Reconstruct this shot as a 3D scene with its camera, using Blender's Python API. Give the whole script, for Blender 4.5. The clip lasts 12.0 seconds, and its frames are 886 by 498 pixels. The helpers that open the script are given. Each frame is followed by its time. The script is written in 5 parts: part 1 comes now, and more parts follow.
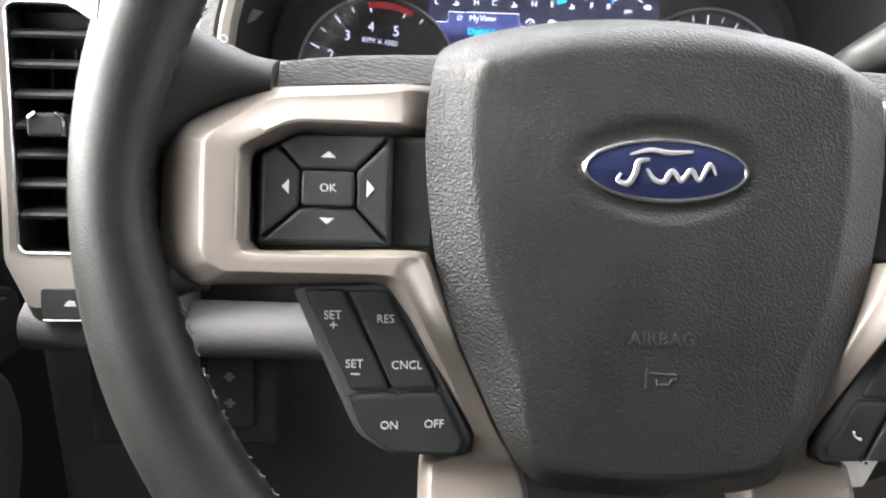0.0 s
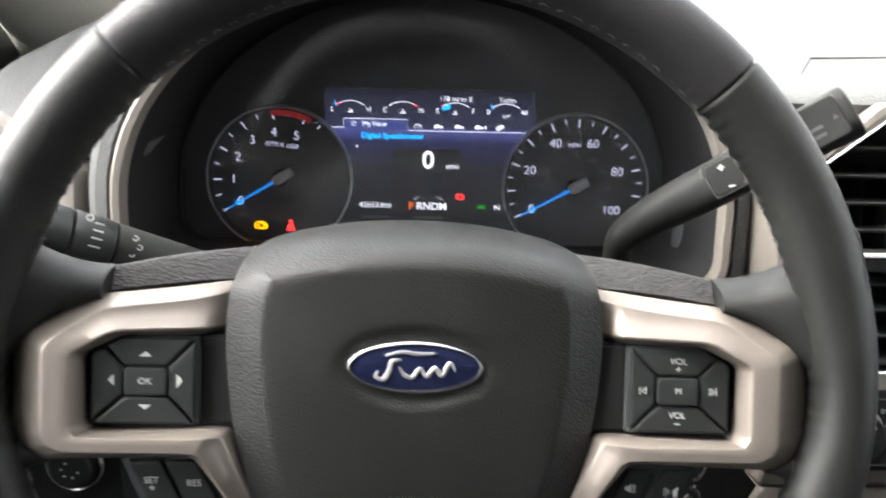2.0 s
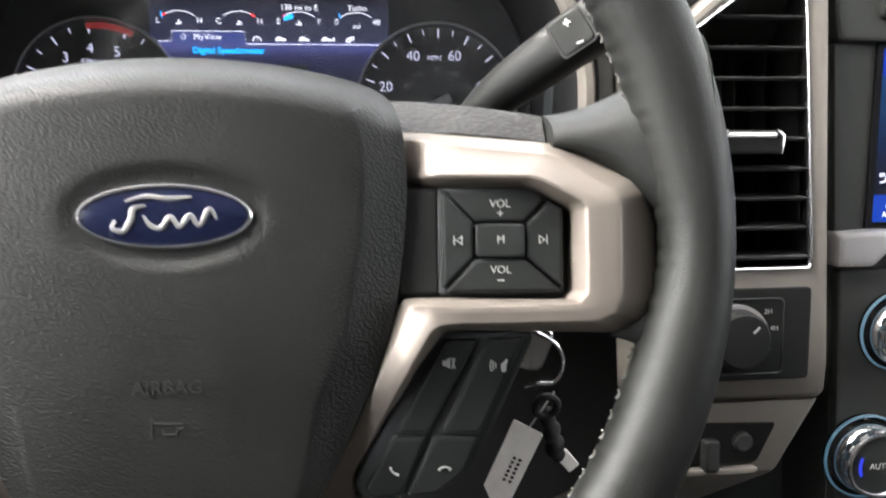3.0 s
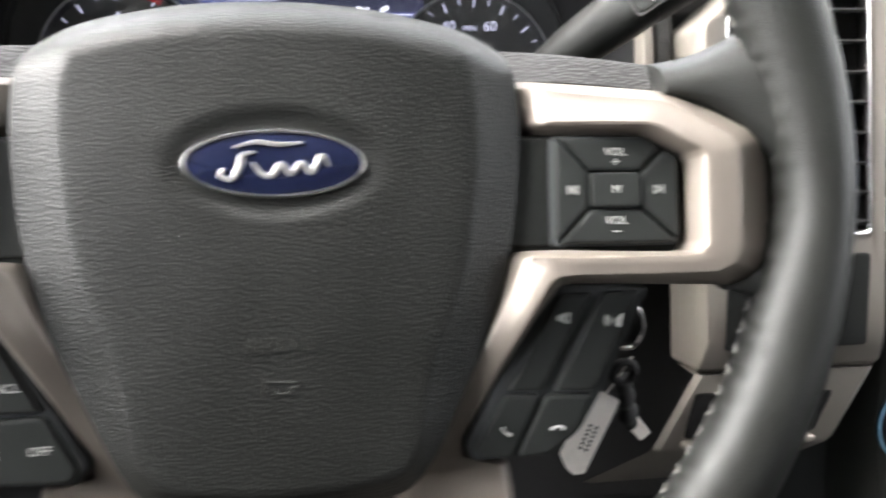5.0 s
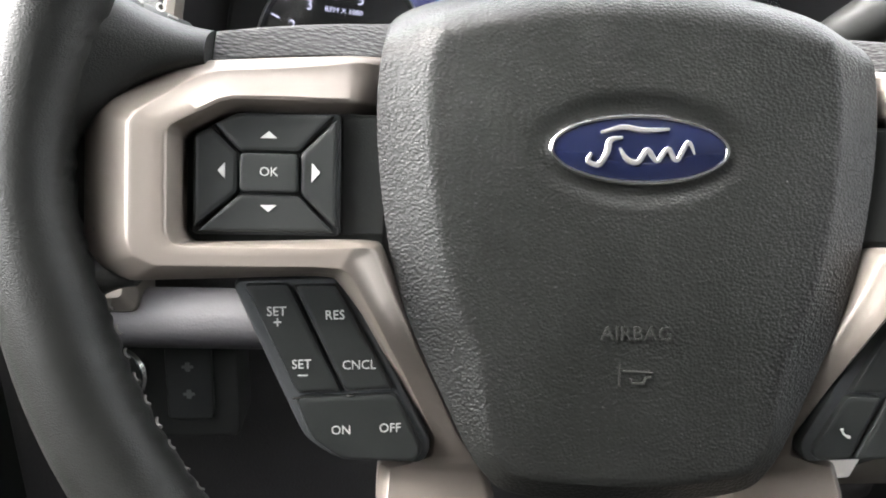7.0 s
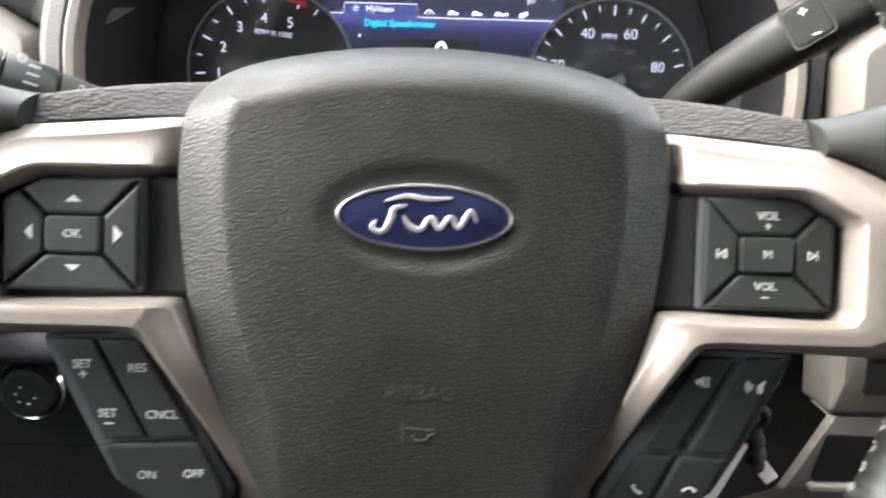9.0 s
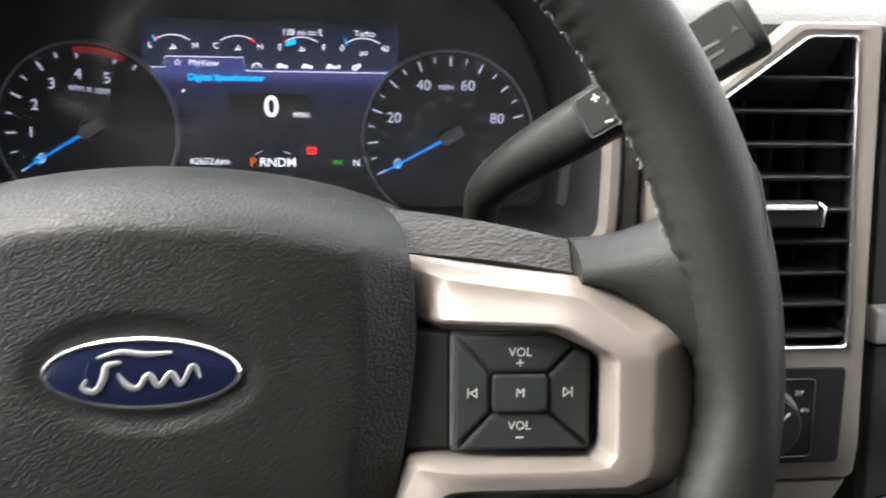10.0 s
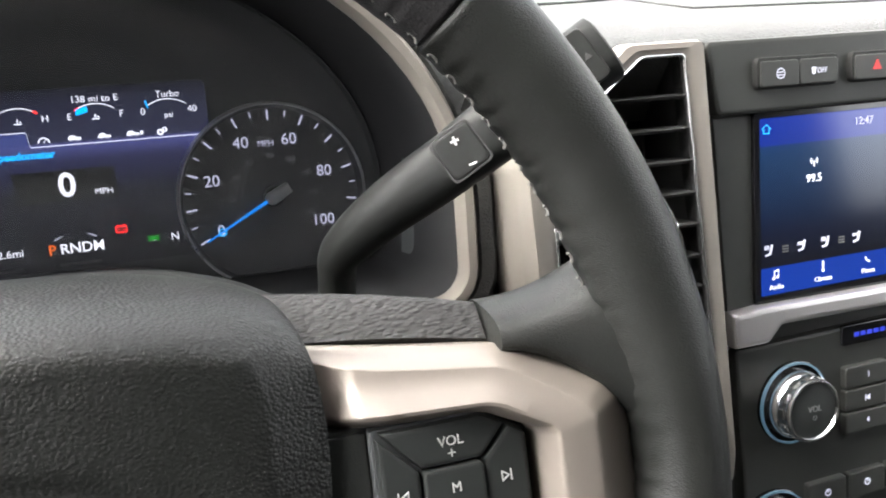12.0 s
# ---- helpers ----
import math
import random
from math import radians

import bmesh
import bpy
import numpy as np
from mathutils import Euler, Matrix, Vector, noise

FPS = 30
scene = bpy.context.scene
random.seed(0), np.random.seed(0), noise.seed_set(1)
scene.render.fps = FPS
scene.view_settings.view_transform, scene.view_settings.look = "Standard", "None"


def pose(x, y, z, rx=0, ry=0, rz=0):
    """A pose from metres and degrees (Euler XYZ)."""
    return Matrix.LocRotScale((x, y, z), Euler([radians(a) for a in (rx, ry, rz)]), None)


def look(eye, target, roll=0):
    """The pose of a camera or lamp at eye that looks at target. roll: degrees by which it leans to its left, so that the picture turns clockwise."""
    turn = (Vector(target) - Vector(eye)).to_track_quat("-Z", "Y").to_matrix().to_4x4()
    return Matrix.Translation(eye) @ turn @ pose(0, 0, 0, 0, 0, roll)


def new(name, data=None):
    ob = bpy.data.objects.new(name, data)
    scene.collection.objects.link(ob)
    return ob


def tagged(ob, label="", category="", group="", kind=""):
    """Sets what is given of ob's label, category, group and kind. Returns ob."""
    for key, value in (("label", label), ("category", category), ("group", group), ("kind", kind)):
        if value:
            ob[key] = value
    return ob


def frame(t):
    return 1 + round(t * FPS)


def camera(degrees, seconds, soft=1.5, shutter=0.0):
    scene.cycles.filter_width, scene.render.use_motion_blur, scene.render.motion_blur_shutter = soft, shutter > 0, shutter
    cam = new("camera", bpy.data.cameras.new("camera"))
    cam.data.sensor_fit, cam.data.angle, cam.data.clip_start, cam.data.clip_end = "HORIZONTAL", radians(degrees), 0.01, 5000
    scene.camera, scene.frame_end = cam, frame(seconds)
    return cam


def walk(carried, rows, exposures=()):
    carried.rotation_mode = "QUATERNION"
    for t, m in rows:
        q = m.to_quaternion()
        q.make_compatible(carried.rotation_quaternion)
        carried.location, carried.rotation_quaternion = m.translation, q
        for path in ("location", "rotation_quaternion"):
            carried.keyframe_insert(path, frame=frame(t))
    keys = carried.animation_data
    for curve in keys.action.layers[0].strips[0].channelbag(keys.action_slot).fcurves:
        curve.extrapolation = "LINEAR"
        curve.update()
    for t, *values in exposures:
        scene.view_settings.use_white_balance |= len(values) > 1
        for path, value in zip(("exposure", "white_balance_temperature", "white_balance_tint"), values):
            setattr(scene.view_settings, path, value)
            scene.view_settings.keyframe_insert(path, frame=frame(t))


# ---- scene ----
EXPOSURE = 2.57
cam = camera(54.5, 12.0, soft=1.9, shutter=0.35)
PATH = [
    (0, (-0.088, 0.022, 0.854), (0.008, 1.856, 0.061), 2.2),
    (0.5, (-0.095, 0.018, 0.883), (-0.018, 1.842, 0.067), 2.6),
    (1, (-0.083, 0.004, 0.938), (-0.013, 1.824, 0.112), 2.5),
    (1.5, (-0.045, -0.006, 0.982), (0.01, 1.803, 0.132), 2.1),
    (2, (0.0, -0.011, 0.968), (0.076, 1.798, 0.118), 2.0),
    (2.5, (0.038, -0.001, 0.929), (0.2, 1.814, 0.104), 2.2),
    (3, (0.062, 0.022, 0.873), (0.299, 1.84, 0.073), 1.8),
    (3.2, (0.066, 0.029, 0.859), (0.322, 1.847, 0.067), 2.0),
    (4.8, (0.044, 0.036, 0.85), (0.366, 1.842, 0.053), 2.6),
    (5, (0.013, 0.034, 0.852), (0.321, 1.838, 0.045), 2.2),
    (5.5, (-0.052, 0.039, 0.852), (0.226, 1.837, 0.022), 1.9),
    (6, (-0.066, 0.041, 0.848), (0.165, 1.845, 0.016), 1.5),
    (6.5, (-0.076, 0.047, 0.848), (0.108, 1.85, 0.002), 2.3),
    (6.7, (-0.078, 0.048, 0.848), (0.089, 1.854, 0.006), 2.3),
    (8.3, (-0.063, 0.041, 0.862), (-0.035, 1.822, -0.049), 1.6),
    (8.5, (-0.056, 0.039, 0.866), (0.002, 1.83, -0.023), 2.0),
    (9, (0.002, 0.045, 0.88), (0.054, 1.837, -0.008), 2.0),
    (9.5, (0.048, 0.055, 0.907), (0.104, 1.844, 0.014), 1.7),
    (10, (0.064, 0.082, 0.918), (0.289, 1.851, 0.014), 2.9),
    (10.5, (0.053, 0.114, 0.91), (0.48, 1.862, 0.038), 2.6),
    (11, (0.043, 0.13, 0.91), (0.606, 1.858, 0.076), 2.9),
    (11.5, (0.04, 0.136, 0.909), (0.684, 1.843, 0.089), 1.4),
    (12, (0.042, 0.126, 0.911), (0.727, 1.822, 0.103), 1.3),
]
walk(cam, [(t, look(eye, target, roll)) for t, eye, target, roll in PATH],
     exposures=[(t, EXPOSURE + e) for t, e in ((0.0, 0.62), (0.5, 0.4), (1.0, 0.08), (1.5, 0.0), (2.5, -0.22), (3.2, 0.08), (5.0, 0.25), (6.0, 0.52), (8.5, 0.5), (9.2, 0.3), (10.0, -0.24), (12.0, -0.3))])

# ---- daylight: a bright overcast sky seen through the cab's windows ----
world = bpy.data.worlds.new("overcast_sky")
scene.world = world
world.use_nodes = True
wn, wl = world.node_tree.nodes, world.node_tree.links
sky = wn.new("ShaderNodeTexSky")
sky.sky_type, sky.sun_disc = "NISHITA", False
sky.sun_elevation, sky.sun_rotation = radians(42), radians(-76)
sky.dust_density, sky.air_density = 4.0, 1.0
pale = wn.new("ShaderNodeHueSaturation")
pale.inputs["Saturation"].default_value = 0.12
wl.new(sky.outputs[0], pale.inputs["Color"])
wl.new(pale.outputs[0], wn["Background"].inputs[0])
wn["Background"].inputs[1].default_value = 0.34
sun = new("sun", bpy.data.lights.new("sun", "SUN"))
sun.data.energy, sun.data.angle, sun.data.color = 3.0, radians(40), (1.0, 0.96, 0.9)
sun.matrix_basis = look((-3.6, 0.9, 3.4), (0, 0, 0))


GLOW = 0.5 ** EXPOSURE * 1.6

# ---- materials ----
def material(name, color, rough=0.5, metal=0.0, grain=(), vary=0.12, patch=14.0, coat=0.0, spec=0.5, wear=0.0):
    """A surface with patchy tone and gloss, and a fine relief of grain = (kind, cells a metre, strength, depth in metres)."""
    m = bpy.data.materials.new(name)
    m.use_nodes = True
    n, l = m.node_tree.nodes, m.node_tree.links
    b = n["Principled BSDF"]
    b.inputs["Metallic"].default_value = metal
    b.inputs["Specular IOR Level"].default_value = spec
    b.inputs["Coat Weight"].default_value = coat
    where = n.new("ShaderNodeTexCoord")
    big = n.new("ShaderNodeTexNoise")
    big.inputs["Scale"].default_value, big.inputs["Detail"].default_value = patch, 6.0
    fine = n.new("ShaderNodeTexNoise")
    fine.inputs["Scale"].default_value, fine.inputs["Detail"].default_value = 900.0, 3.0
    for tex in (big, fine):
        l.new(where.outputs["Object"], tex.inputs["Vector"])
    both = n.new("ShaderNodeMath")
    both.operation = "MULTIPLY_ADD"
    l.new(fine.outputs["Fac"], both.inputs[0])
    both.inputs[1].default_value = 0.35
    l.new(big.outputs["Fac"], both.inputs[2])
    tone = n.new("ShaderNodeMapRange")
    tone.inputs["From Min"].default_value, tone.inputs["From Max"].default_value = 0.3, 1.0
    tone.inputs["To Min"].default_value, tone.inputs["To Max"].default_value = 1 - vary, 1 + vary
    l.new(both.outputs[0], tone.inputs["Value"])
    mix = n.new("ShaderNodeVectorMath")
    mix.operation = "SCALE"
    mix.inputs[0].default_value = color
    l.new(tone.outputs[0], mix.inputs["Scale"])
    l.new(mix.outputs[0], b.inputs["Base Color"])
    gloss = n.new("ShaderNodeMapRange")
    gloss.inputs["From Min"].default_value, gloss.inputs["From Max"].default_value = 0.3, 1.0
    gloss.inputs["To Min"].default_value, gloss.inputs["To Max"].default_value = max(rough - 0.08 - wear, 0.03), min(rough + 0.08, 1)
    l.new(both.outputs[0], gloss.inputs["Value"])
    l.new(gloss.outputs[0], b.inputs["Roughness"])
    if grain:
        kind, scale, strength, depth = grain
        if kind in ("leather", "wrinkle"):
            warp = n.new("ShaderNodeTexNoise")
            warp.inputs["Scale"].default_value, warp.inputs["Detail"].default_value = scale * 0.5, 2.0
            l.new(where.outputs["Object"], warp.inputs["Vector"])
            shift = n.new("ShaderNodeVectorMath")
            shift.operation = "MULTIPLY_ADD"
            l.new(warp.outputs["Color"], shift.inputs[0])
            shift.inputs[1].default_value = (0.30 / scale,) * 3
            l.new(where.outputs["Object"], shift.inputs[2])
            stretch = n.new("ShaderNodeMapping")
            stretch.inputs["Scale"].default_value = (0.88, 1.12, 1.0) if kind == "leather" else (0.52, 1.25, 1.0)
            stretch.inputs["Rotation"].default_value = (0, 0, 0.5 if kind == "leather" else 0.12)
            l.new(shift.outputs[0], stretch.inputs["Vector"])
            tex = n.new("ShaderNodeTexVoronoi")
            tex.feature = "SMOOTH_F1"
            tex.inputs["Scale"].default_value, tex.inputs["Smoothness"].default_value = scale, 0.22
            l.new(stretch.outputs[0], tex.inputs["Vector"])
            height = n.new("ShaderNodeMapRange")
            height.inputs["From Min"].default_value, height.inputs["From Max"].default_value = 0.1, 0.75
            height.inputs["To Min"].default_value, height.inputs["To Max"].default_value = 1.0, 0.0
            l.new(tex.outputs["Distance"], height.inputs["Value"])
            out = height.outputs[0]
        else:
            tex = n.new("ShaderNodeTexNoise")
            tex.inputs["Scale"].default_value, tex.inputs["Detail"].default_value = scale, 4.0
            l.new(where.outputs["Object"], tex.inputs["Vector"])
            out = tex.outputs["Fac"]
        bump = n.new("ShaderNodeBump")
        bump.inputs["Strength"].default_value, bump.inputs["Distance"].default_value = strength, depth
        l.new(out, bump.inputs["Height"])
        l.new(bump.outputs[0], b.inputs["Normal"])
    return m


def glowing(name, color, strength=1.0, base=(0.01, 0.01, 0.01)):
    """A lit legend or lamp."""
    m = bpy.data.materials.new(name)
    m.use_nodes = True
    b = m.node_tree.nodes["Principled BSDF"]
    b.inputs["Base Color"].default_value = (*base, 1)
    b.inputs["Roughness"].default_value = 0.4
    b.inputs["Emission Color"].default_value = (*color, 1)
    b.inputs["Emission Strength"].default_value = strength * GLOW
    return m


def screen_material(name, stops, low, high, strength, haze=0.0, rough=0.4):
    """A lit display whose colour runs up its height, with slight unevenness of its back light."""
    m = bpy.data.materials.new(name)
    m.use_nodes = True
    n, l = m.node_tree.nodes, m.node_tree.links
    b = n["Principled BSDF"]
    b.inputs["Base Color"].default_value = (0.004, 0.004, 0.005, 1)
    b.inputs["Roughness"].default_value = rough
    where = n.new("ShaderNodeTexCoord")
    split = n.new("ShaderNodeSeparateXYZ")
    l.new(where.outputs["Object"], split.inputs[0])
    span = n.new("ShaderNodeMapRange")
    span.inputs["From Min"].default_value, span.inputs["From Max"].default_value = low, high
    l.new(split.outputs["Y"], span.inputs["Value"])
    cloud = n.new("ShaderNodeTexNoise")
    cloud.inputs["Scale"].default_value = 16.0
    l.new(where.outputs["Object"], cloud.inputs["Vector"])
    add = n.new("ShaderNodeMath")
    add.operation = "MULTIPLY_ADD"
    l.new(cloud.outputs["Fac"], add.inputs[0])
    add.inputs[1].default_value = haze
    l.new(span.outputs[0], add.inputs[2])
    ramp = n.new("ShaderNodeValToRGB")
    while len(ramp.color_ramp.elements) < len(stops):
        ramp.color_ramp.elements.new(0.5)
    for e, (at, c) in zip(ramp.color_ramp.elements, stops):
        e.position, e.color = at, (*c, 1)
    l.new(add.outputs[0], ramp.inputs[0])
    l.new(ramp.outputs[0], b.inputs["Emission Color"])
    b.inputs["Emission Strength"].default_value = strength * GLOW
    return m


def glass_material():
    m = bpy.data.materials.new("clear_glass")
    m.use_nodes = True
    n = m.node_tree.nodes
    g = n.new("ShaderNodeBsdfGlass")
    g.inputs["IOR"].default_value, g.inputs["Roughness"].default_value = 1.45, 0.0
    m.node_tree.links.new(g.outputs[0], n["Material Output"].inputs[0])
    return m


PAD = material("pebbled_airbag_vinyl", (0.0060, 0.0063, 0.0057), 0.46, grain=("leather", 950, 0.33, 0.0005), vary=0.15, patch=30, spec=0.40)
# Paler than the cover, in place of light caught by the raised edges.
EMBOSS = material("highlit_emboss_vinyl", (0.026, 0.0265, 0.0250), 0.36, vary=0.1, spec=0.3)
LEATHER = material("black_wheel_leather", (0.0100, 0.0104, 0.0097), 0.45, grain=("leather", 1700, 0.30, 0.0003), vary=0.2, patch=40, wear=0.04, spec=0.26)
LEATHER_SMOOTH = material("smooth_black_wheel_leather", (0.0160, 0.0152, 0.0160), 0.46, grain=("leather", 1200, 0.3, 0.0003), vary=0.15, patch=30, spec=0.26)
SATIN = material("satin_champagne_paint", (0.205, 0.178, 0.156), 0.36, 0.45, grain=("noise", 3000, 0.05, 0.0001), vary=0.05, patch=25)
TAUPE = material("satin_taupe_paint", (0.185, 0.167, 0.147), 0.42, 0.35, grain=("noise", 2500, 0.08, 0.0001), vary=0.06, patch=20)
CAP = material("grained_grey_plastic", (0.019, 0.0180, 0.0180), 0.50, grain=("wrinkle", 640, 0.7, 0.0006), vary=0.12, patch=40, spec=0.3)
BUTTON = material("black_button_plastic", (0.019, 0.0205, 0.0200), 0.44, grain=("noise", 2200, 0.12, 0.0002), vary=0.12, patch=60, spec=0.25)
DARK = material("black_moulded_plastic", (0.018, 0.019, 0.018), 0.58, grain=("noise", 1500, 0.3, 0.0003), vary=0.2, patch=20, spec=0.15)
LEVER = material("black_lever_plastic", (0.008, 0.0084, 0.008), 0.50, grain=("noise", 1500, 0.3, 0.0003), vary=0.2, patch=20, spec=0.18)
PIT = material("matt_black_plastic", (0.050, 0.053, 0.055), 0.9, vary=0.2, spec=0.25)
RECESS_SHADE = material("painted_recess_shade", (0.006, 0.006, 0.006), 0.8, vary=0.2, spec=0.1)
STACK = material("charcoal_fascia_plastic", (0.028, 0.029, 0.027), 0.42, grain=("noise", 1500, 0.2, 0.0002), vary=0.12, patch=16, spec=0.25)
LEDGE = material("grey_lower_dash_skin", (0.065, 0.063, 0.066), 0.5, grain=("leather", 700, 0.3, 0.0003), vary=0.1, patch=14, spec=0.25)
DASH = material("grey_dash_skin", (0.066, 0.067, 0.066), 0.55, grain=("leather", 620, 0.6, 0.0005), vary=0.10, patch=12, spec=0.25)
KNEE = material("dark_grey_knee_panel", (0.045, 0.044, 0.045), 0.5, grain=("leather", 700, 0.4, 0.0004), vary=0.15, patch=14, spec=0.25)
SLAT = material("vent_slat_plastic", (0.013, 0.013, 0.0128), 0.55, grain=("noise", 1600, 0.1, 0.0002), vary=0.12, patch=30, spec=0.12)
CHROME = material("bright_chrome", (0.88, 0.88, 0.89), 0.20, 1.0, vary=0.03)
BAR = material("satin_silver_bar", (0.48, 0.46, 0.46), 0.34, 0.8, vary=0.05)
SATIN_CHROME = material("satin_chrome", (0.62, 0.61, 0.60), 0.24, 1.0, vary=0.05)
BADGE_BLUE = material("blue_badge_enamel", (0.008, 0.011, 0.034), 0.22, 0.2, coat=0.6, vary=0.08)
BADGE_SILVER = material("brushed_badge_silver", (0.46, 0.45, 0.45), 0.32, 0.8, vary=0.05, patch=80)
THREAD = material("pale_grey_thread", (0.13, 0.127, 0.12), 0.8, vary=0.25, patch=200)
WHITE = material("white_legend_print", (0.36, 0.36, 0.35), 0.55, vary=0.05)
DIM = material("faint_grey_print", (0.10, 0.10, 0.10), 0.6, vary=0.1)
WORN = material("worn_dark_print", (0.022, 0.022, 0.022), 0.6, vary=0.1)
# Base colour lifted above black to stand in for glare on the plate.
MASK = material("glare_lifted_gauge_mask", (0.050, 0.052, 0.054), 0.7, vary=0.1)
TUNNEL = material("matt_black_hood_lining", (0.020, 0.020, 0.021), 0.85, grain=("noise", 1200, 0.3, 0.0003), vary=0.15, patch=25, spec=0.10)
# Pale paint in place of the bright reflections on polished chrome.
HUB = material("chrome_reflection_paint", (0.80, 0.80, 0.81), 0.28, 0.25, vary=0.04)
DIAL = material("black_dial_film", (0.024, 0.025, 0.027), 0.45, vary=0.2, patch=20)
DIAL_RING = material("satin_metal_dial_ring", (0.55, 0.55, 0.56), 0.30, 0.9, vary=0.05)
GLOSS = material("gloss_black_panel", (0.006, 0.006, 0.007), 0.12, vary=0.1)
PAPER = material("worn_white_card", (0.74, 0.70, 0.66), 0.7, vary=0.12, patch=90)
INK = material("black_ink", (0.03, 0.03, 0.03), 0.7)
HANDLE = material("grey_green_door_vinyl", (0.12, 0.135, 0.125), 0.5, grain=("leather", 700, 0.3, 0.0004), vary=0.12, patch=18)
RUBBER = material("soft_black_rubber", (0.015, 0.015, 0.015), 0.6, grain=("noise", 900, 0.2, 0.0003), vary=0.2, spec=0.25)
HEADLINER = material("pale_grey_headliner", (0.52, 0.50, 0.46), 0.9, grain=("noise", 700, 0.5, 0.0008), vary=0.08)
PILLAR = material("pale_beige_pillar_trim", (0.70, 0.68, 0.60), 0.6, grain=("noise", 900, 0.3, 0.0004), vary=0.08)
DOOR = material("dark_door_trim", (0.018, 0.020, 0.018), 0.7, grain=("leather", 600, 0.4, 0.0004), vary=0.15, spec=0.25)
REAR = material("grey_bounce_wall", (0.055, 0.054, 0.052), 0.95, grain=("noise", 600, 0.5, 0.001), vary=0.15)
CARPET = material("dark_carpet", (0.012, 0.012, 0.012), 0.95, grain=("noise", 500, 0.8, 0.002), vary=0.3)
# Green colour of the sheet that stands in for a reflection.
GREEN = material("green_reflection_paint", (0.013, 0.07, 0.011), 0.95, vary=0.2, spec=0.03)
ASPHALT = material("grey_asphalt", (0.06, 0.06, 0.058), 0.9, grain=("noise", 60, 0.6, 0.01), vary=0.25, patch=0.4)
GLASS = glass_material()


def lens_material():
    """A thin clear cover with a pale veil mixed in for glare: what lies behind shows through, and its face mirrors a
    little.
    """
    m = bpy.data.materials.new("clear_cluster_lens")
    m.use_nodes = True
    n, l = m.node_tree.nodes, m.node_tree.links
    mix, clear, gloss, fresnel = n.new("ShaderNodeMixShader"), n.new("ShaderNodeBsdfTransparent"), n.new("ShaderNodeBsdfGlossy"), n.new("ShaderNodeFresnel")
    gloss.inputs["Roughness"].default_value, fresnel.inputs["IOR"].default_value = 0.12, 1.75
    l.new(fresnel.outputs[0], mix.inputs[0])
    # A small pale diffuse share stands in for glare over the dark gauges.
    veiled, veil = n.new("ShaderNodeMixShader"), n.new("ShaderNodeBsdfDiffuse")
    veiled.inputs[0].default_value, veil.inputs["Color"].default_value = 0.05, (0.55, 0.56, 0.58, 1)
    l.new(clear.outputs[0], veiled.inputs[1])
    l.new(veil.outputs[0], veiled.inputs[2])
    l.new(veiled.outputs[0], mix.inputs[1])
    l.new(gloss.outputs[0], mix.inputs[2])
    l.new(mix.outputs[0], n["Material Output"].inputs[0])
    return m


LENS = lens_material()
LIT_WHITE = glowing("lit_white_legend", (0.80, 0.82, 0.95), 1.4, (0.3, 0.3, 0.3))
DIAL_WHITE = glowing("lit_dial_print", (0.54, 0.55, 0.76), 0.95, (0.3, 0.3, 0.3))
FAINT = glowing("faint_dial_print", (0.30, 0.30, 0.32), 0.22, (0.1, 0.1, 0.1))
LIT_BLUE = glowing("lit_blue_needle", (0.0, 0.24, 0.85), 0.9, (0.01, 0.1, 0.4))
LIT_CYAN = glowing("lit_cyan_text", (0.0, 0.38, 0.95), 1.7)
LIT_RED = glowing("lit_red_symbol", (1.0, 0.03, 0.03), 2.2)
LIT_ORANGE = glowing("lit_orange_symbol", (1.0, 0.16, 0.01), 0.95)
LIT_AMBER = glowing("lit_amber_symbol", (1.0, 0.42, 0.0), 2.4)
LIT_GREEN = glowing("lit_green_symbol", (0.02, 0.55, 0.04), 0.7)
BAND_RED = glowing("red_dial_band", (0.45, 0.02, 0.025), 0.28, (0.2, 0.01, 0.01))
DIM_RED = material("red_legend_print", (0.35, 0.02, 0.02), 0.5)
TAB_BLUE = glowing("lit_tab", (0.035, 0.05, 0.20), 1.1)
DEEP_BLUE = glowing("deep_blue_bar", (0.02, 0.04, 0.62), 0.9)
ICE = glowing("pale_blue_ring", (0.10, 0.32, 0.50), 0.13, (0.10, 0.15, 0.19))
CLUSTER_SCREEN = screen_material("cluster_display", [(0.0, (0.001, 0.001, 0.002)), (0.42, (0.002, 0.0025, 0.008)), (0.60, (0.012, 0.013, 0.048)), (0.69, (0.050, 0.056, 0.19)), (0.70, (0.050, 0.056, 0.19)), (0.705, (0.017, 0.019, 0.045)), (0.92, (0.010, 0.011, 0.026)), (1.0, (0.003, 0.003, 0.006))], -0.055, 0.054, 1.3)
TOUCH_SCREEN = screen_material("touchscreen_display", [(0.0, (0.008, 0.05, 0.42)), (0.155, (0.008, 0.05, 0.42)), (0.16, (0.006, 0.007, 0.012)), (0.35, (0.006, 0.010, 0.03)), (0.8, (0.010, 0.045, 0.13)), (0.845, (0.012, 0.05, 0.16)), (0.85, (0.010, 0.035, 0.36)), (1.0, (0.010, 0.04, 0.40))], -0.0597, 0.0425, 0.78, rough=0.12)


# ---- builders ----
def tilted(x, y, z, tilt, roll=0.0, yaw=0.0):
    """Axes on a surface that leans back by tilt: x along it, y up it, z out of it towards the driver."""
    return pose(x, y, z, 0, 0, yaw) @ pose(0, 0, 0, 90 - tilt, 0, 0) @ pose(0, 0, 0, 0, 0, roll)


